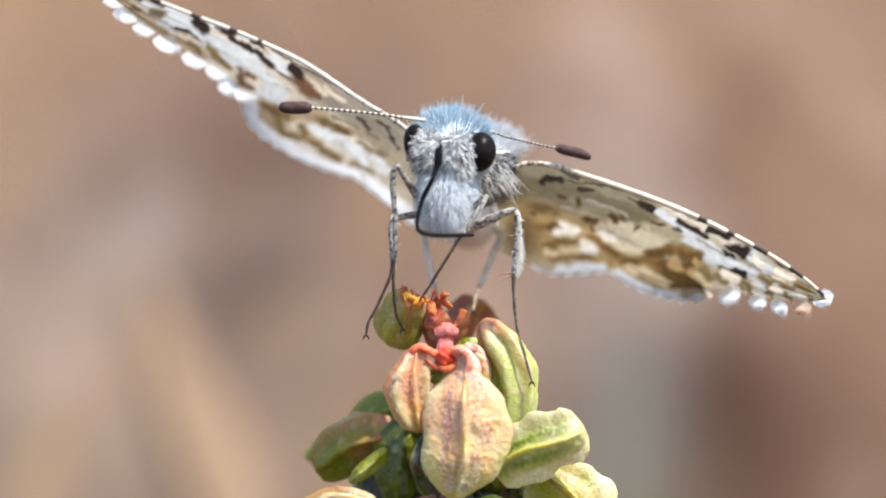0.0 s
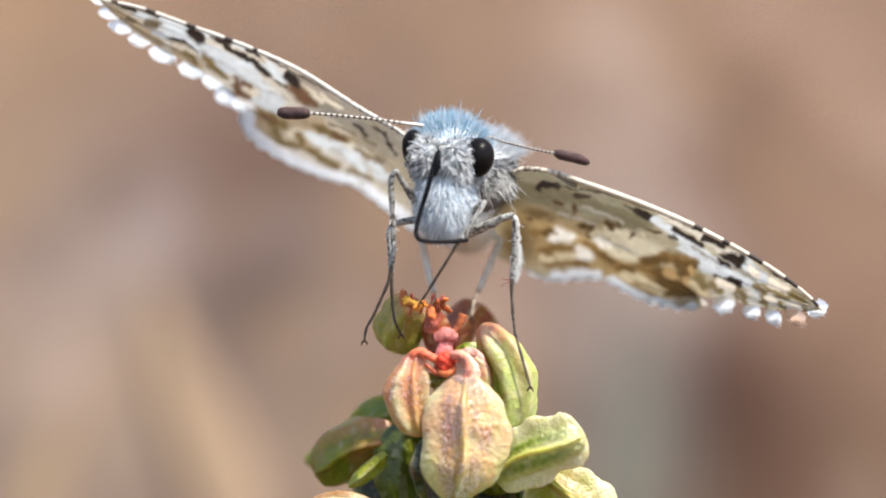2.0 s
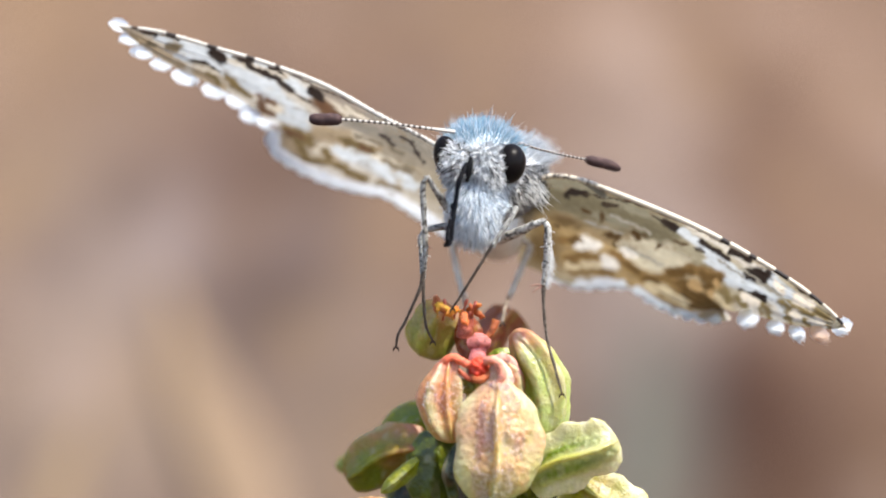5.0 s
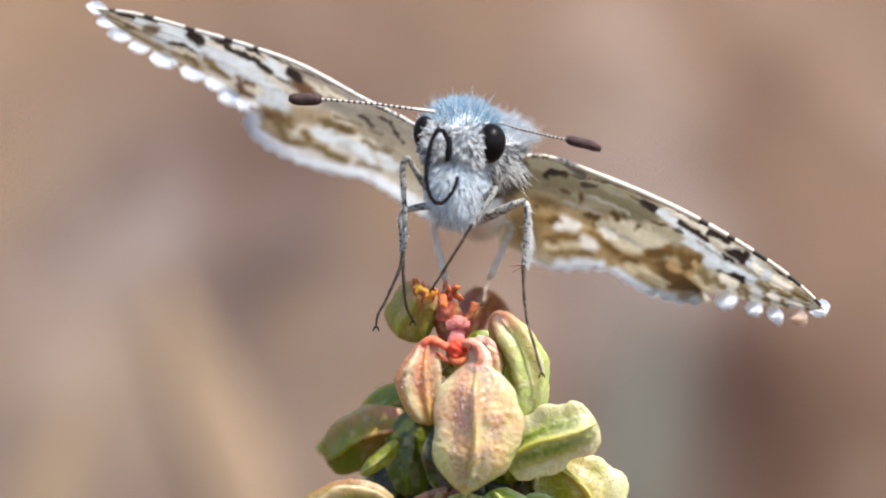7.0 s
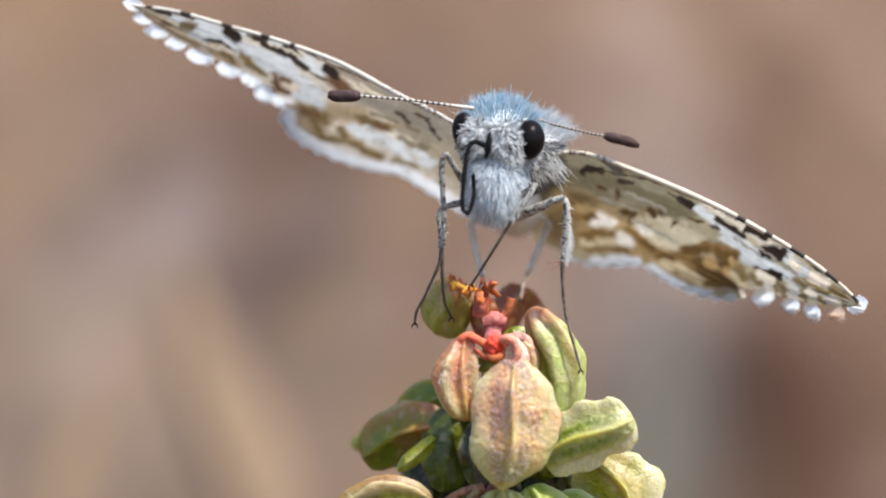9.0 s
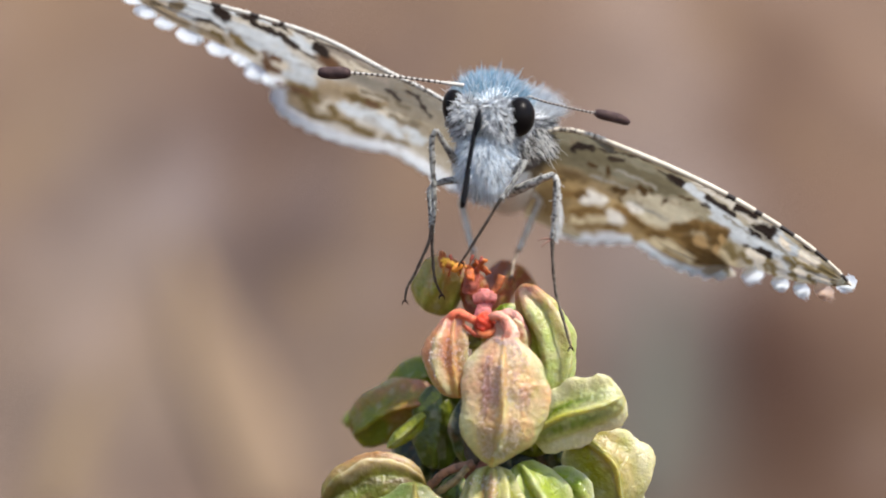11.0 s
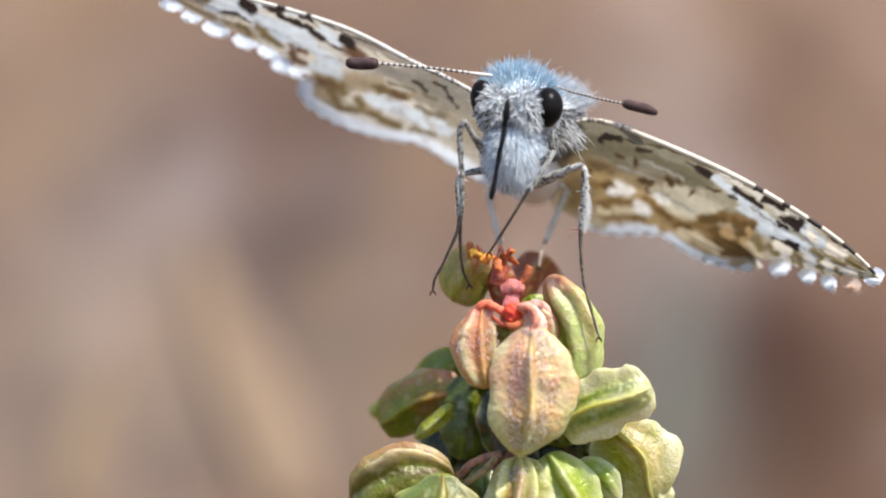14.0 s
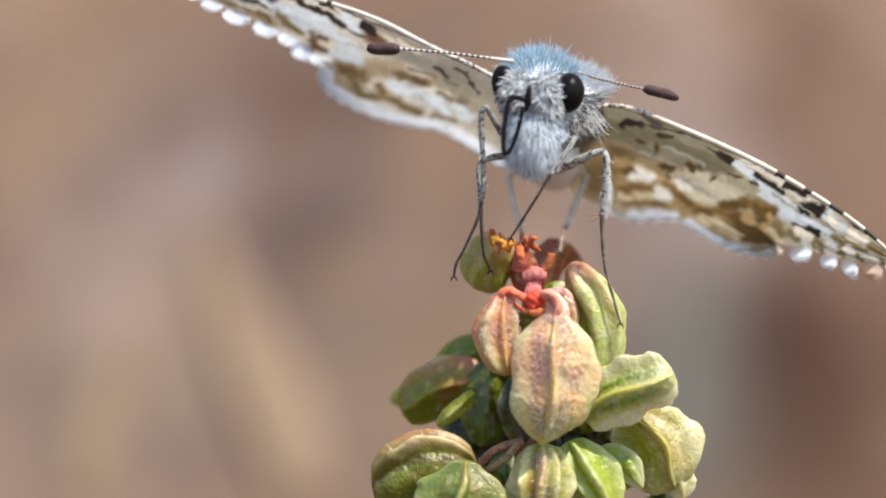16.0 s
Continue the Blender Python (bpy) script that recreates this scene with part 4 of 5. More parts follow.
# olive clouds of the outer edge
right_pattern.dash(lin(122, 106, 70), (1334, 490, 1342, 500, 6), (1306, 476, 1318, 492, 7), (1412, 496, 1436, 504, 6), (1424, 506, 1424, 518, 6), (1462, 511, 1492, 522, 6), (1442, 508, 1466, 518, 5),
                   (1372, 496, 1392, 512, 4), (1384, 514, 1392, 534, 3.5), (1420, 522, 1428, 546, 3.5), (1452, 528, 1464, 552, 3.5), (1486, 530, 1496, 548, 4), (1372, 506, 1376, 516, 3), soft=0.6)
right_pattern.dash(lin(226, 216, 196), (1346, 486, 1366, 495, 6.5), (1438, 490, 1462, 502, 7), (1431, 514, 1437, 518, 6), (1476, 532, 1486, 538, 5), (1400, 462, 1412, 474, 5))
# black checks
right_pattern.dash(INK, (1028, 304, 1044, 299, 4.5), (1042, 300, 1066, 301, 3.5), (1204, 352, 1225, 366, 5), (1269, 387, 1282, 397, 5), (1280, 396, 1316, 419, 4.2), (1284, 372, 1304, 384, 4.5), (1330, 404, 1352, 418, 7),
                   (1320, 408, 1342, 414, 3), (1350, 446, 1386, 447, 8), (1362, 453, 1380, 455, 6), (1382, 425, 1410, 441, 5), (1440, 467, 1466, 486, 5), (1500, 511, 1518, 525, 5), (1364, 481, 1381, 490, 5), soft=0.35)
right_pattern.pane(lin(56, 46, 36), (1064, 302, 1146, 319, 1.8), (1096, 321, 1120, 325, 3.5), (1140, 318, 1166, 323, 1.6), (1166, 323, 1290, 378, 1.9), (1410, 441, 1440, 466, 2.2), (1466, 486, 1500, 511, 2.2),
                   (1334, 474, 1362, 480, 2.8), (1304, 384, 1332, 402, 1.8), (1352, 410, 1384, 426, 1.8), (1184, 344, 1206, 353, 2), (1262, 400, 1272, 404, 3.5), soft=0.4)
right_pattern.pane(lin(76, 58, 34), (1064, 332, 1072, 334, 3.5), (1092, 336, 1095, 348, 4.5), (1096, 373, 1131, 376, 2.6), (1104, 379, 1124, 380, 4.5), (1117, 382, 1114, 394, 4), (1148, 371, 1156, 382, 5), (1156, 376, 1171, 376, 2.6),
                   (1188, 401, 1199, 395, 3.5), (1006, 357, 1014, 360, 3.5), (1218, 386, 1240, 392, 2.4), soft=0.45)
right_pattern.dash(lin(146, 142, 130), (1344, 438, 1412, 492, 1.3), (1394, 470, 1424, 500, 1.2), (1300, 420, 1340, 452, 1.1), (1110, 340, 1180, 372, 1.5), (1140, 400, 1200, 430, 1.3), (1060, 350, 1130, 372, 1.4), soft=0.6)
right_pattern.dash(SNOW, (1048, 463, 1064, 461, 6), (1078, 461, 1102, 461, 6.5), (1106, 462, 1130, 464, 6), (1152, 472, 1176, 488, 5.5), (1186, 496, 1212, 508, 5.5), (1226, 513, 1244, 518, 5), (1256, 521, 1296, 526, 6), soft=0.5)
right_fore, _, B3 = wing("forewing", RF_LEAD, RF_TRAIL, right_pattern, "cream forewing checkered with brown and black")
fringe(right_fore, B3, ((1518, 544, 16, 15, 20), (1438, 555, 19, 10, 58), (1400, 544, 17, 11, 45), (1351, 529, 18, 16, 20)), SNOW, True)
fringe(right_fore, B3, ((1478, 557, 20, 11, 45),), lin(216, 196, 180), True)
fringe(right_fore, B3, ((1290, 523, 26, 10, 5),), lin(206, 200, 184))
costa(right_fore, RF_LEAD, [0.09, 0.1, 0.11, 0.115, 0.11, 0.1, 0.085, 0.06], lin(186, 177, 160), INK,
      ((0.0, 0.03), (0.07, 0.076), (0.11, 0.114), (0.165, 0.17), (0.572, 0.6), (0.662, 0.685), (0.744, 0.79), (0.862, 0.907), (0.96, 0.985)), "white front edge with black checks", 0.25)

RH_LEAD = [(950, 321, 4.6), (1060, 371, 5.0), (1150, 414, 5.2), (1240, 462, 5.0), (1308, 507, 4.6)]
RH_TRAIL = [(944, 424, 7.2), (990, 444, 7.2), (1040, 465, 7.2), (1090, 467, 7.1), (1138, 468, 6.8), (1190, 499, 6.2), (1250, 521, 5.4), (1310, 529, 4.4)]
right_hind, A4, B4 = wing("hindwing", RH_LEAD, RH_TRAIL, right_pattern, "tan hindwing with brown bands and white fringe", belly=0.15)
edge_fringe(right_hind, A4, B4, (0.16, 0.98), 1100, 0.28, SNOW, 12)


# trunk
thorax_at, head_at, chest_at = P(930, 280, 4.2), P(884, 246, 0.6), P(876, 322, 0.15)
V, F = ball(thorax_at, (1.5, 2.6, 1.6), None, 30, 40, 0.1)
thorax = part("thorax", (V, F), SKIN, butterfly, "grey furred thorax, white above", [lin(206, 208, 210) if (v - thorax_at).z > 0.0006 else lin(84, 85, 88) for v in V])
abdomen = part("abdomen", tube([P(910, 352, 3.6), P(912, 366, 7.0), P(915, 378, 11.0), P(918, 385, 14.5)], [0.9, 1.25, 1.2, 0.9, 0.3], 40, 22), SKIN, butterfly, "pale scaled abdomen", lin(206, 206, 204))
head = part("head", ball(head_at, (1.55, 1.25, 1.35), None, 30, 40, 0.08), SKIN, butterfly, "pale furred head", lin(206, 211, 215))
part("chest", ball(chest_at, (0.9, 1.35, 1.2), None, 24, 32, 0.1), SKIN, butterfly, "", lin(208, 215, 222))

BLUE, ICE = lin(172, 202, 218), lin(218, 226, 231)


def pick(*tints):
    return tints[int(rng.integers(0, len(tints)))]


def crown_style(d):
    if d.z < 0.12 - 0.25 * max(0, d.y):
        return None
    if d.y < -0.55 and d.z < 0.42:
        return None
    return (0.38 + 0.26 * d.z) * (1.38 if rng.random() < 0.1 else 1.0), (0.12 * d.x, -0.15, 0.45), pick(BLUE, BLUE, lin(160, 196, 214), ICE, ICE, lin(136, 174, 198))


def face_style(d):
    if d.y > -0.15 or d.z > 0.5 or d.z < -0.95:
        return None
    if abs(d.x + 0.18) < 0.09 and -0.5 < d.z < 0.15:
        return None
    return 0.34, (0.35 * d.x, -0.1, -0.45), pick(lin(230, 232, 234), lin(226, 229, 231), lin(220, 224, 227), lin(206, 211, 215), lin(146, 148, 152))


def chest_style(d):
    if d.y > 0.3 or d.z > 0.75:
        return None
    return 0.62, (0.05 * d.x, -0.05, -1.0), pick(lin(244, 246, 248), lin(240, 244, 247), lin(232, 239, 245), lin(218, 230, 240), lin(198, 214, 228), lin(126, 138, 150))


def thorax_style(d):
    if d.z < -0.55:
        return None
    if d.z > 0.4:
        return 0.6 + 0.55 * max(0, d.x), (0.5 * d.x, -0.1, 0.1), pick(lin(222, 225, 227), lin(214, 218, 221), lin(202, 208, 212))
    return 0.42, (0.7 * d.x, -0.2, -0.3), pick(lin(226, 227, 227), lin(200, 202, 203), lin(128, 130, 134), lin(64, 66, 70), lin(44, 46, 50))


coat_of_hair("crown_fur", head_at, (1.55, 1.25, 1.35), 4300, crown_style, head, "long pale blue hairs", 0.024)
coat_of_hair("face_fur", head_at, (1.6, 1.35, 1.4), 3000, face_style, head, "short silver scales", 0.07, 0.2)


def palp(at, radii, n, lean, tints, length=0.4):
    ob = part("palp", ball(at, radii, None, 20, 28, 0.15), SKIN, head, "white furred palp", lin(206, 210, 213))

    def style(d):
        if d.y > 0.45:
            return None
        return length, (lean[0] + 0.2 * d.x, lean[1], lean[2]), pick(*tints)

    coat_of_hair("palp_fur", at, radii, n, style, ob, "", 0.045, 0.1, 0.35)


palp(P(895, 254, -0.7), (0.54, 0.5, 0.78), 1900, (0.25, -0.1, -0.9), (lin(234, 235, 236), lin(232, 233, 234), lin(226, 228, 230), lin(230, 232, 233), lin(212, 216, 219), lin(204, 209, 213), lin(120, 122, 126), lin(44, 44, 46)))
palp(P(842, 244, -0.55), (0.42, 0.5, 0.62), 1100, (-0.5, -0.1, -0.4), (lin(216, 219, 222), lin(222, 224, 226), lin(222, 224, 226), lin(224, 226, 228), lin(56, 52, 50)), 0.36)
coat_of_hair("chest_fur", chest_at, (0.9, 1.35, 1.2), 5600, chest_style, butterfly, "long ice-blue hairs", 0.024, 0.3)
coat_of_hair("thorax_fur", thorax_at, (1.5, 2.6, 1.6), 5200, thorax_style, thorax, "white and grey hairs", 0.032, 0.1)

# long pale hairs that sweep from the thorax over the wing's root
wisps = 90
roots = np.array([tuple(P(u, v, d)) for u, v, d in zip(rng.uniform(930, 992, wisps), rng.uniform(266, 306, wisps), rng.uniform(1.4, 2.2, wisps))])
V, F, C = strands(roots, np.column_stack([rng.normal(0.55, 0.22, wisps), rng.normal(-0.1, 0.1, wisps), rng.normal(-0.8, 0.2, wisps)]), rng.uniform(0.5, 1.05, wisps), 0.026,
                  np.tile(lin(214, 213, 208), (wisps, 1)) * rng.uniform(0.6, 1.0, (wisps, 1)), 0.2, 0.3)
part("root_hair", (V, F), FUR, thorax, "long pale hairs", C, kind="stuff")


# eyes
for u, v, d, wide in ((936, 248, -0.4, 0.62), (823, 234, -0.1, 0.5)):
    part("eye", ball(P(u, v, d), (wide, 0.7, 0.78), Euler((0, radians(8 if u > 900 else -8), 0)).to_matrix(), 30, 40), EYE, head, "glossy black compound eye", (0.006, 0.005, 0.005))


# black ball added for the shade in the cleft from which the tongue comes
part("cleft_shade", ball(P(864, 258, -2.3), (0.13, 0.2, 0.5), Euler((0, radians(8), 0)).to_matrix(), 14, 16, 0.3), HORN, head, "", (0.004, 0.004, 0.005))


# antennae: beaded black and white shafts with dark clubs
def antenna(points, club, radius, club_radii, label, pale=(178, 172, 164)):
    n, sides = 170, 8
    V, F = tube(points, [radius * 1.5, radius, radius, radius], n, sides)
    s = np.repeat(np.linspace(0, 1, n), sides)
    bead = np.sin(s * 2 * math.pi * 21)
    w = np.clip(bead * 3 + 0.3 + 1.8 * np.clip(0.3 - s, 0, 1) * -12, 0, 1)[:, None]
    C = np.array(lin(*pale)) * (1 - w) + np.array(lin(62, 55, 50)) * w
    ob = part("antenna", (V, F), SKIN, butterfly, label, C)
    V, F = tube(club, club_radii, 34, 16)
    part("club", (V, F), HORN, ob, "dark brown club", speckle(V, lin(60, 46, 45), lin(72, 56, 54), 4000))


antenna([P(838, 192, -0.2), P(800, 187, -0.4), P(730, 178, -0.5), P(640, 170, -0.6), P(628, 170, -0.6)], [P(638, 170, -0.6), P(622, 170, -0.6), P(600, 170, -0.5), P(580, 168, -0.5)],
        0.054, [0.13, 0.22, 0.24, 0.245, 0.245, 0.245, 0.24, 0.22, 0.12], "antenna ringed black and white")
antenna([P(918, 208, 0.0), P(950, 211, 0.3), P(985, 222, 0.7), P(1050, 237, 1.6), P(1074, 241, 1.9)], [P(1070, 240, 1.9), P(1085, 244, 2.0), P(1110, 250, 2.2), P(1130, 258, 2.4)],
        0.046, [0.12, 0.2, 0.215, 0.22, 0.22, 0.215, 0.205, 0.18, 0.1], "antenna ringed dark and grey", (142, 136, 130))


# legs
def leg(sections, label, hair=60, light=(136, 135, 130), dark=(64, 60, 56)):
    first = None
    for k, (name, points, radii) in enumerate(sections):
        widths = np.interp(np.linspace(0, 1, 41), np.linspace(0, 1, len(radii)), radii) * 0.87
        if name == "tarsus":
            widths = widths * 0.82 * (0.86 + 0.3 * np.abs(np.sin(np.linspace(0, 5, 41) * math.pi)) ** 0.5)
        V, F = tube([P(*p) for p in points], list(widths), 80, 10, 1.0, 0.2)
        L = light if name != "tarsus" else tuple(c * 0.58 for c in light)
        C = speckle(V, lin(*L), lin(*dark), 8000, 0.08 if name != "tarsus" else -0.12, 0.15) * (np.array([0.95, 0.78, 0.66]) if name == 'tarsus' else 1.0)
        ob = part(name if first else "leg", (V, F), SKIN, butterfly if first is None else first, label if first is None else "", C)
        first = first or ob
        if hair and name != "tarsus":
            c = spline([P(*p) for p in points], 60)
            idx = rng.integers(4, 58, hair)
            roots = c[idx] + rng.normal(0, 0.00004, (hair, 3))
            run = c[np.minimum(idx + 1, 59)] - c[idx - 1]
            run /= np.linalg.norm(run, axis=1)[:, None]
            dirs = run + rng.normal(0, 0.55, (hair, 3))
            S, SF, SC = strands(roots, dirs, rng.uniform(0.12, 0.3, hair), 0.03, np.ones((hair, 3)) * np.array(lin(196, 196, 194)), 0, 0.2)
            part("leg_hair", (S, SF), FUR, first, "", SC, kind="stuff")
        if name == "tarsus":
            for j in (-1, 1):
                e = points[-1]
                W, WF = tube([P(*e), P(e[0] + 4 * j, e[1] + 4, e[2] - 0.1), P(e[0] + 5 * j, e[1] + 9, e[2] - 0.1)], [0.05, 0.04, 0.015], 8, 6)
                part("claw", (W, WF), HORN, first, "", lin(50, 36, 28))


leg([("femur", [(838, 345, 0.4), (815, 312, -0.6), (790, 272, -1.2)], [0.2, 0.17, 0.12]),
     ("tibia", [(789, 271, -1.2), (782, 290, -1.1), (783, 330, -0.9), (786, 400, -0.7), (783, 438, -0.6)], [0.12, 0.14, 0.12, 0.13, 0.11]),
     ("tarsus", [(783, 436, -0.6), (776, 470, -0.5), (752, 524, -0.2), (738, 550, -0.1), (734, 572, 0.0)], [0.1, 0.085, 0.075, 0.075, 0.06])],
    "slender grey foreleg speckled dark")
leg([("femur", [(850, 362, 1.0), (820, 360, 0.2), (786, 366, -0.2)], [0.2, 0.18, 0.13]),
     ("tibia", [(787, 365, -0.2), (779, 380, -0.2), (781, 425, -0.3), (782, 452, -0.4)], [0.13, 0.15, 0.14, 0.12]),
     ("tarsus", [(782, 450, -0.4), (783, 490, -0.3), (787, 535, 0.1), (799, 562, 0.6)], [0.1, 0.085, 0.075, 0.055])],
    "slender grey middle leg speckled dark")
leg([("femur", [(890, 372, 0.6), (915, 352, -0.3), (948, 326, -1.0)], [0.2, 0.18, 0.12]),
     ("tibia", [(947, 326, -1.0), (936, 348, -1.2), (905, 392, -1.3)], [0.12, 0.12, 0.1]),
     ("tarsus", [(906, 390, -1.3), (880, 432, -1.1), (846, 486, -0.7), (834, 504, -0.4)], [0.085, 0.075, 0.075, 0.05])],
    "slender grey foreleg reaching to the florets")
leg([("femur", [(892, 392, 0.8), (940, 374, -0.2), (975, 358, -0.7), (997, 349, -0.9)], [0.2, 0.22, 0.2, 0.13]),
     ("tibia", [(996, 349, -0.9), (1003, 366, -0.9), (1001, 420, -0.7), (995, 463, -0.6)], [0.14, 0.17, 0.17, 0.11]),
     ("tarsus", [(995, 461, -0.6), (996, 505, -0.5), (1001, 556, -0.5), (1015, 608, -0.7), (1028, 655, -0.8)], [0.1, 0.085, 0.075, 0.075, 0.05])],
    "grey middle leg with pale hairs", 110, (158, 156, 150))
tuft = rng.uniform(0, 1, 620)
line = spline([P(1003, 366, -0.8), P(1003, 410, -0.6), P(998, 455, -0.5)], 100)
S, SF, SC = strands(line[(tuft * 99).astype(int)], np.column_stack([rng.uniform(0.0, 0.42, 620), rng.normal(0, 0.2, 620), rng.uniform(-1.4, -0.8, 620)]), 0.4 + 0.3 * np.sin(np.pi * tuft), 0.02,
                    np.tile(lin(206, 206, 204), (620, 1)) * rng.uniform(0.75, 1.05, (620, 1)), 0, 0.2)
part("hair_tuft", (S, SF), FUR, butterfly, "pale tuft along the shin", SC, kind="stuff")
leg([("femur", [(860, 372, 5.5), (845, 380, 5.7), (832, 396, 5.9)], [0.18, 0.16, 0.13]), ("tibia", [(832, 394, 5.9), (842, 440, 5.6), (853, 486, 5.1)], [0.16, 0.155, 0.12]),
     ("tarsus", [(853, 484, 5.1), (856, 510, 3.8), (850, 540, 3.0)], [0.1, 0.09, 0.07])], "pale hind leg", 80, (184, 180, 172), (150, 146, 140))
leg([("femur", [(940, 375, 5.5), (960, 385, 5.9), (972, 396, 6.1)], [0.18, 0.16, 0.13]), ("tibia", [(972, 394, 6.1), (950, 446, 5.7), (934, 484, 5.1)], [0.16, 0.155, 0.12]),
     ("tarsus", [(934, 482, 5.1), (926, 505, 3.6), (922, 530, 3.2)], [0.1, 0.09, 0.07])], "pale hind leg", 80, (184, 180, 172), (150, 146, 140))
for u0, v0, u1, v1 in ((994, 464, 970, 466), (994, 466, 976, 477), (783, 392, 797, 400), (784, 392, 790, 404)):
    W, WF = tube([P(u0, v0, -0.6), P((u0 + u1) / 2, (v0 + v1) / 2 - 2, -0.7), P(u1, v1, -0.8)], [0.04, 0.035, 0.012], 10, 6)
    part("spur", (W, WF), HORN, butterfly, "", lin(120, 90, 80))


# ---------------------------------------------------------------- the tongue: a chain of short stiff pieces
LINKS, LINK = 20, 13.4 * UNIT
tongue = part("tongue_base", ball(P(862, 262, -1.6), (0.12, 0.14, 0.14), None, 12, 16), HORN, butterfly, "root of the coiling tongue", (0.02, 0.02, 0.024))
tongue.name = "tongue"


def link_mesh():
    V, F = tube([Vector((-0.62 * LINK, 0, 0)), Vector((-0.2 * LINK, 0, 0)), Vector((0.2 * LINK, 0, 0)), Vector((0.62 * LINK, 0, 0))], [0.092, 0.102, 0.102, 0.092], 9, 10)
    return V, F


chain = []
for k in range(LINKS):
    V, F = link_mesh()
    V = V * np.array([1, 1 - 0.012 * k, 1 - 0.012 * k]) + np.array(butterfly.location)
    chain.append(part("tongue_link", (V, F), HORN, tongue, "", (0.005, 0.005, 0.007)))


def tongue_rows(poses):
    """From shapes of the tongue (seconds; offsets from the eye on the plan, and mm in depth) to rows for each link."""
    rows = [[] for _ in range(LINKS)]
    for t, shape in poses:
        pts = [P(942 + a, 246 + b, d) for a, b, d in shape]
        c = spline(pts, 400)
        run = np.concatenate([[0], np.cumsum(np.linalg.norm(np.diff(c, axis=0), axis=1))])
        total = min(run[-1], LINKS * LINK)
        for k in range(LINKS):
            s0, s1 = total * k / LINKS, total * (k + 1) / LINKS
            a, b = [Vector([float(np.interp(s, run, c[:, j])) for j in range(3)]) for s in (s0, s1)]
            go = (b - a).normalized()
            flat = go.cross(Vector((0, 1, 0)))
            if flat.length < 0.05:
                flat = Vector((1, 0, 0))
            flat.normalize()
            deep = go.cross(flat)
            m = Matrix((go, flat, deep)).transposed().to_4x4()
            m.translation = (a + b) / 2 - HOME
            rows[k].append((t, m))
    return rows


POSES = []


def tongue_at(t, *shape, front=-1.65):
    """shape: offsets (right, down) from the eye along the tongue, root first; a third number sets the depth."""
    n = len(shape)
    full = []
    for k, p in enumerate(shape):
        d = p[2] if len(p) > 2 else (-1.6 if k == 0 else front - 0.35 * math.sin(math.pi * k / n))
        full.append((p[0], p[1], d))
    POSES.append((t, full))


tongue_at(0.0, (-81, -1), (-87, 44), (-107, 84), (-117, 129), (-107, 146), (-69, 150), (-19, 149))
tongue_at(0.5, (-74, -3), (-83, 48), (-98, 114), (-100, 148), (-80, 154), (-44, 153), (-10, 150))
tongue_at(1.0, (-74, -3), (-94, 48), (-111, 100), (-101, 129), (-64, 146), (-6, 158))
tongue_at(1.5, (-77, -5), (-87, 40), (-107, 100), (-110, 140), (-97, 151), (-52, 150), (-12, 145))
tongue_at(2.0, (-78, -4), (-95, 57), (-114, 123), (-110, 148), (-63, 152), (-26, 149))
tongue_at(2.5, (-75, -4), (-86, 60), (-100, 133), (-94, 152), (-38, 151), (-5, 148))
tongue_at(3.0, (-82, 12), (-97, 44), (-111, 95), (-116, 124), (-101, 139), (-50, 143), (-15, 143))
tongue_at(3.5, (-82, 12), (-107, 18), (-114, 45), (-121, 100), (-120, 134), (-113, 138), (-111, 115), (-113, 85))
tongue_at(5.8, (-83, 3), (-94, 54), (-102, 113), (-105, 148), (-103, 150, -1.65), (-99, 115, -1.65), (-95, 75, -1.65))
tongue_at(6.0, (-80, 10), (-103, 40), (-110, 76), (-80, 113), (-44, 139), (-15, 155))
tongue_at(6.5, (-80, 20), (-107, 35), (-117, 64), (-100, 123), (-80, 142), (-69, 116), (-75, 86))
tongue_at(7.0, (-79, 32), (-78, 2), (-94, -25), (-111, 7), (-118, 57), (-110, 97), (-91, 109), (-68, 82), (-62, 57))
tongue_at(7.5, (-80, 25), (-83, -2), (-102, -7), (-114, 32), (-117, 83), (-105, 120), (-80, 105), (-54, 83))
tongue_at(8.0, (-80, 18), (-102, 32), (-114, 69), (-105, 120), (-80, 152), (-66, 140, -1.65), (-72, 115, -1.65))
tongue_at(8.5, (-86, 25), (-108, 54), (-113, 76), (-94, 113), (-40, 139), (-15, 150))
tongue_at(9.0, (-79, 16), (-103, 4), (-115, 24), (-123, 94), (-123, 124), (-113, 132), (-103, 99), (-105, 64))
tongue_at(11.3, (-78, 0), (-84, 40), (-97, 110), (-105, 155), (-103, 157, -1.65), (-97, 120, -1.65), (-92, 75, -1.65))
tongue_at(12.5, (-76, -2), (-81, 30), (-94, 100), (-106, 155), (-104, 157, -1.65), (-97, 120, -1.65), (-90, 75, -1.65))
tongue_at(14.5, (-77, -3), (-81, 34), (-96, 119), (-104, 154), (-102, 156, -1.65), (-96, 120, -1.65), (-90, 75, -1.65))
tongue_at(14.7, (-79, 5), (-98, 45), (-112, 85), (-113, 120), (-108, 124), (-104, 90, -1.65), (-98, 50, -1.65))
tongue_at(15.0, (-79, 9), (-108, 31), (-123, 67), (-123, 111), (-116, 123), (-104, 89), (-97, 45))
tongue_at(15.5, (-79, 18), (-98, 47), (-117, 83), (-120, 116), (-108, 120), (-94, 83), (-98, 51))
tongue_at(16.0, (-75, 20), (-98, 10), (-113, 20), (-121, 80), (-118, 112), (-103, 90), (-91, 50), (-88, 30))


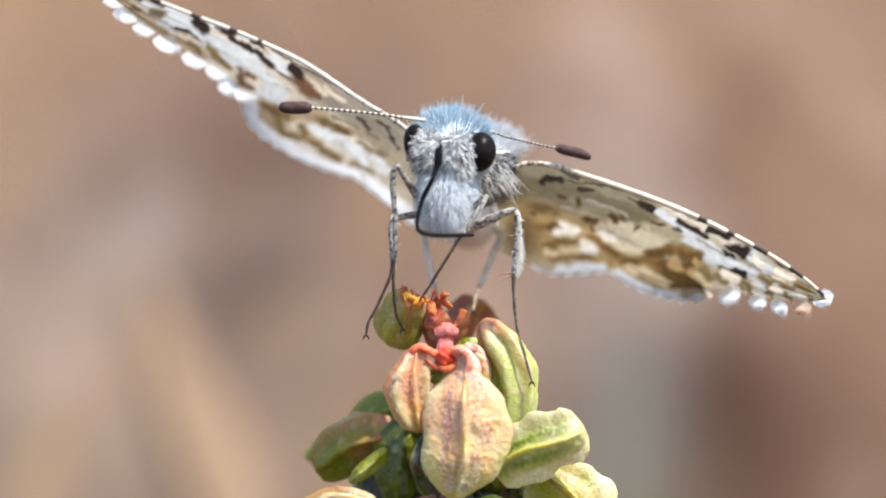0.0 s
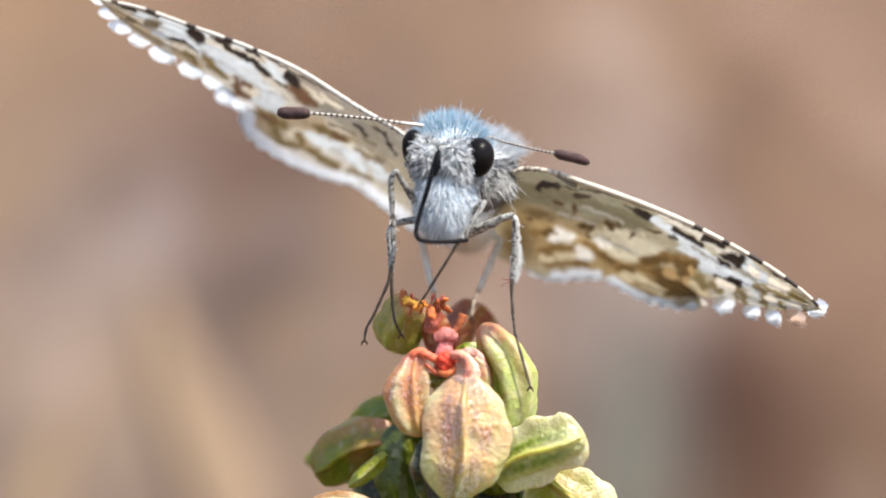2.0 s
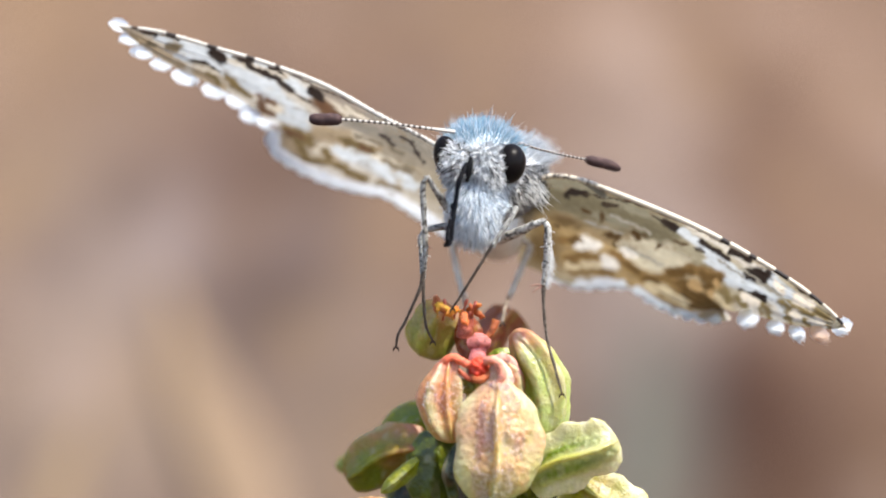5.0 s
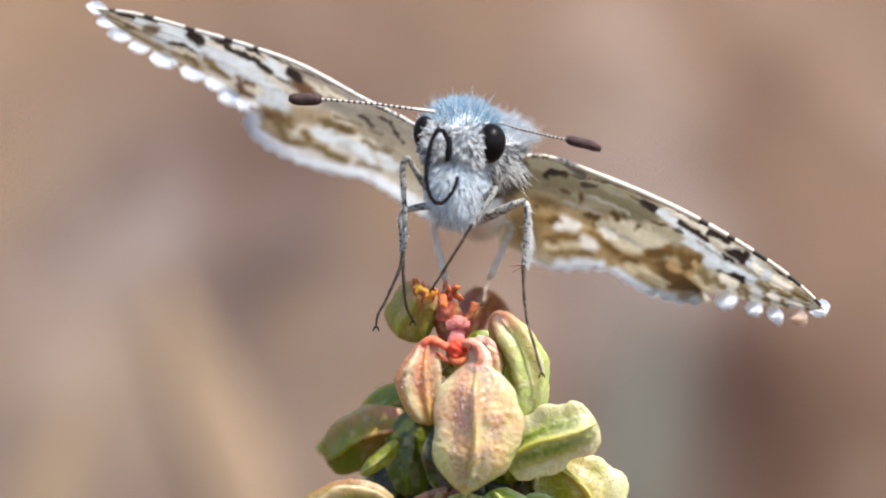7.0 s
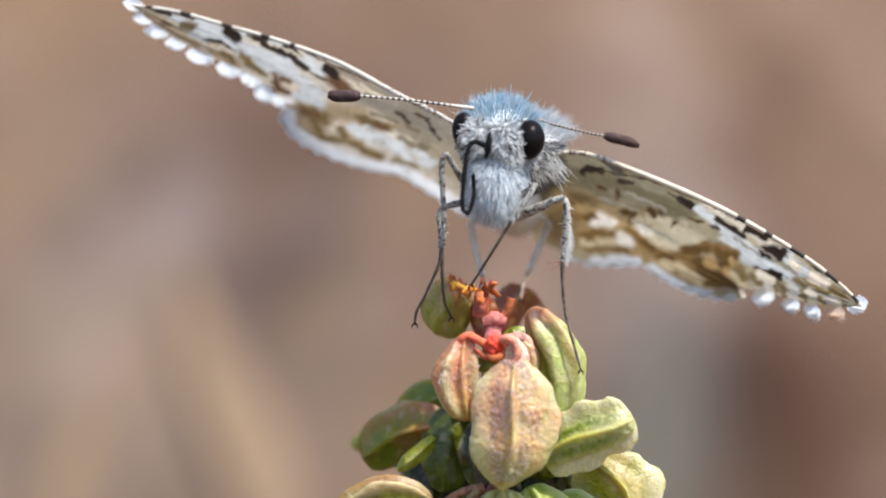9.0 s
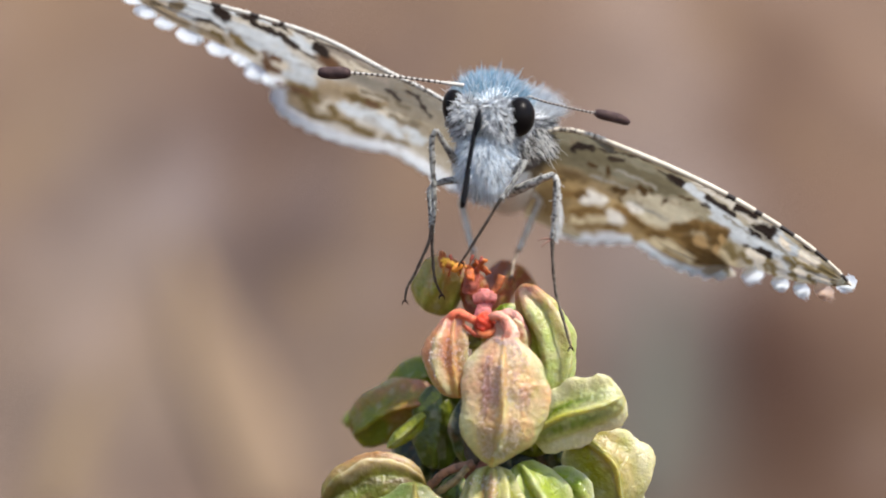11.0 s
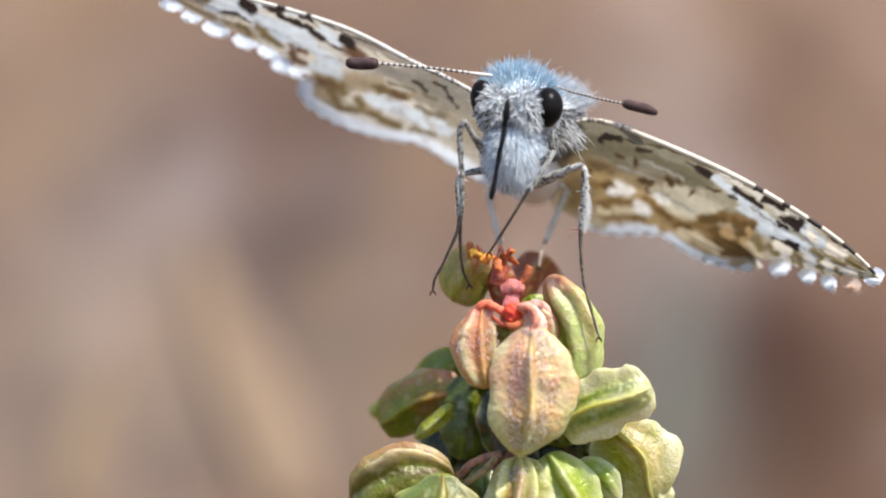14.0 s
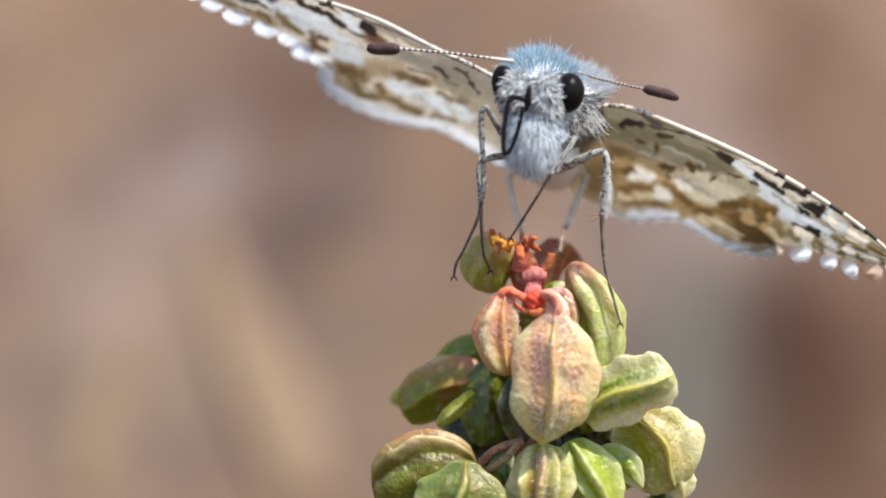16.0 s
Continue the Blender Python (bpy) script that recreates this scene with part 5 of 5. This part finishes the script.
def hinge_row(t, at, degrees, slide):
    """The wing turned about its root, seen from the front; positive raises the tip on the right. slide: plan units to the right."""
    h = at - HOME
    return t, Matrix.Translation(h + Vector((slide * UNIT, 0, 0))) @ Matrix.Rotation(radians(-degrees), 4, "Y") @ Matrix.Translation(-h)


# seconds, sway of the body to the right and down, in plan units
SWAY = ((0, -1, 1), (0.5, -2, 1), (1, -4, 0), (1.5, -3, 1.5), (2, -3, 2.5), (2.5, -4, 3), (3, -5, 3.5), (3.5, -4, 3.5), (5.8, -6, 3), (6, -4, 1.5), (6.5, -1, 1.5), (7, -3.5, -1), (7.5, -2, -1), (8, -2, -1), (8.5, -2, -1), (9, 0, 0), (12, 0, 0), (15, 0, -1), (16, -1.5, -3))


def motions():
    walk(butterfly, [(t, Matrix.Translation(HOME + Vector((u * UNIT, 0, -v * UNIT)))) for t, u, v in SWAY])
    for link, rows in zip(chain, tongue_rows(POSES)):
        walk(link, rows)
    raised = ((0, 5.1, 12), (0.5, 5.2, 12), (1, 5.1, 11), (1.5, 4.5, 10), (2, 4.0, 10), (2.5, 4.0, 9), (3, 3.1, 9), (3.5, 1.9, 7), (5.0, 0.5, 5), (6, 0.0, 2), (6.5, 0.0, 1), (7, 0.0, 2), (9, 0.0, 0),
              (11.5, -0.7, 0), (13, -0.8, 0), (15, -1.4, 0), (16, -1.6, 1))
    lowered = ((0, 3.4, 13), (0.5, 3.4, 13), (1, 3.2, 12), (1.5, 2.7, 10), (2, 2.5, 9), (2.5, 2.5, 9), (3, 2.0, 9), (3.5, 1.1, 7), (5.0, 0.3, 5), (6, 0.0, 2), (6.5, 0.0, 1), (7, 0.0, 2), (9, 0.0, 0),
               (11.5, -0.5, 0), (13, -0.7, 0), (16, -0.9, 1))
    for ob, more in ((left_fore, 1.0), (left_hind, 1.28)):
        walk(ob, [hinge_row(t, P(830, 240, 3.0), -a * (more if a > 0 else 1.0), e) for t, a, e in raised])
    for ob in (right_fore, right_hind):
        walk(ob, [hinge_row(t, P(980, 290, 3.0), a, e) for t, a, e in lowered])


motions()
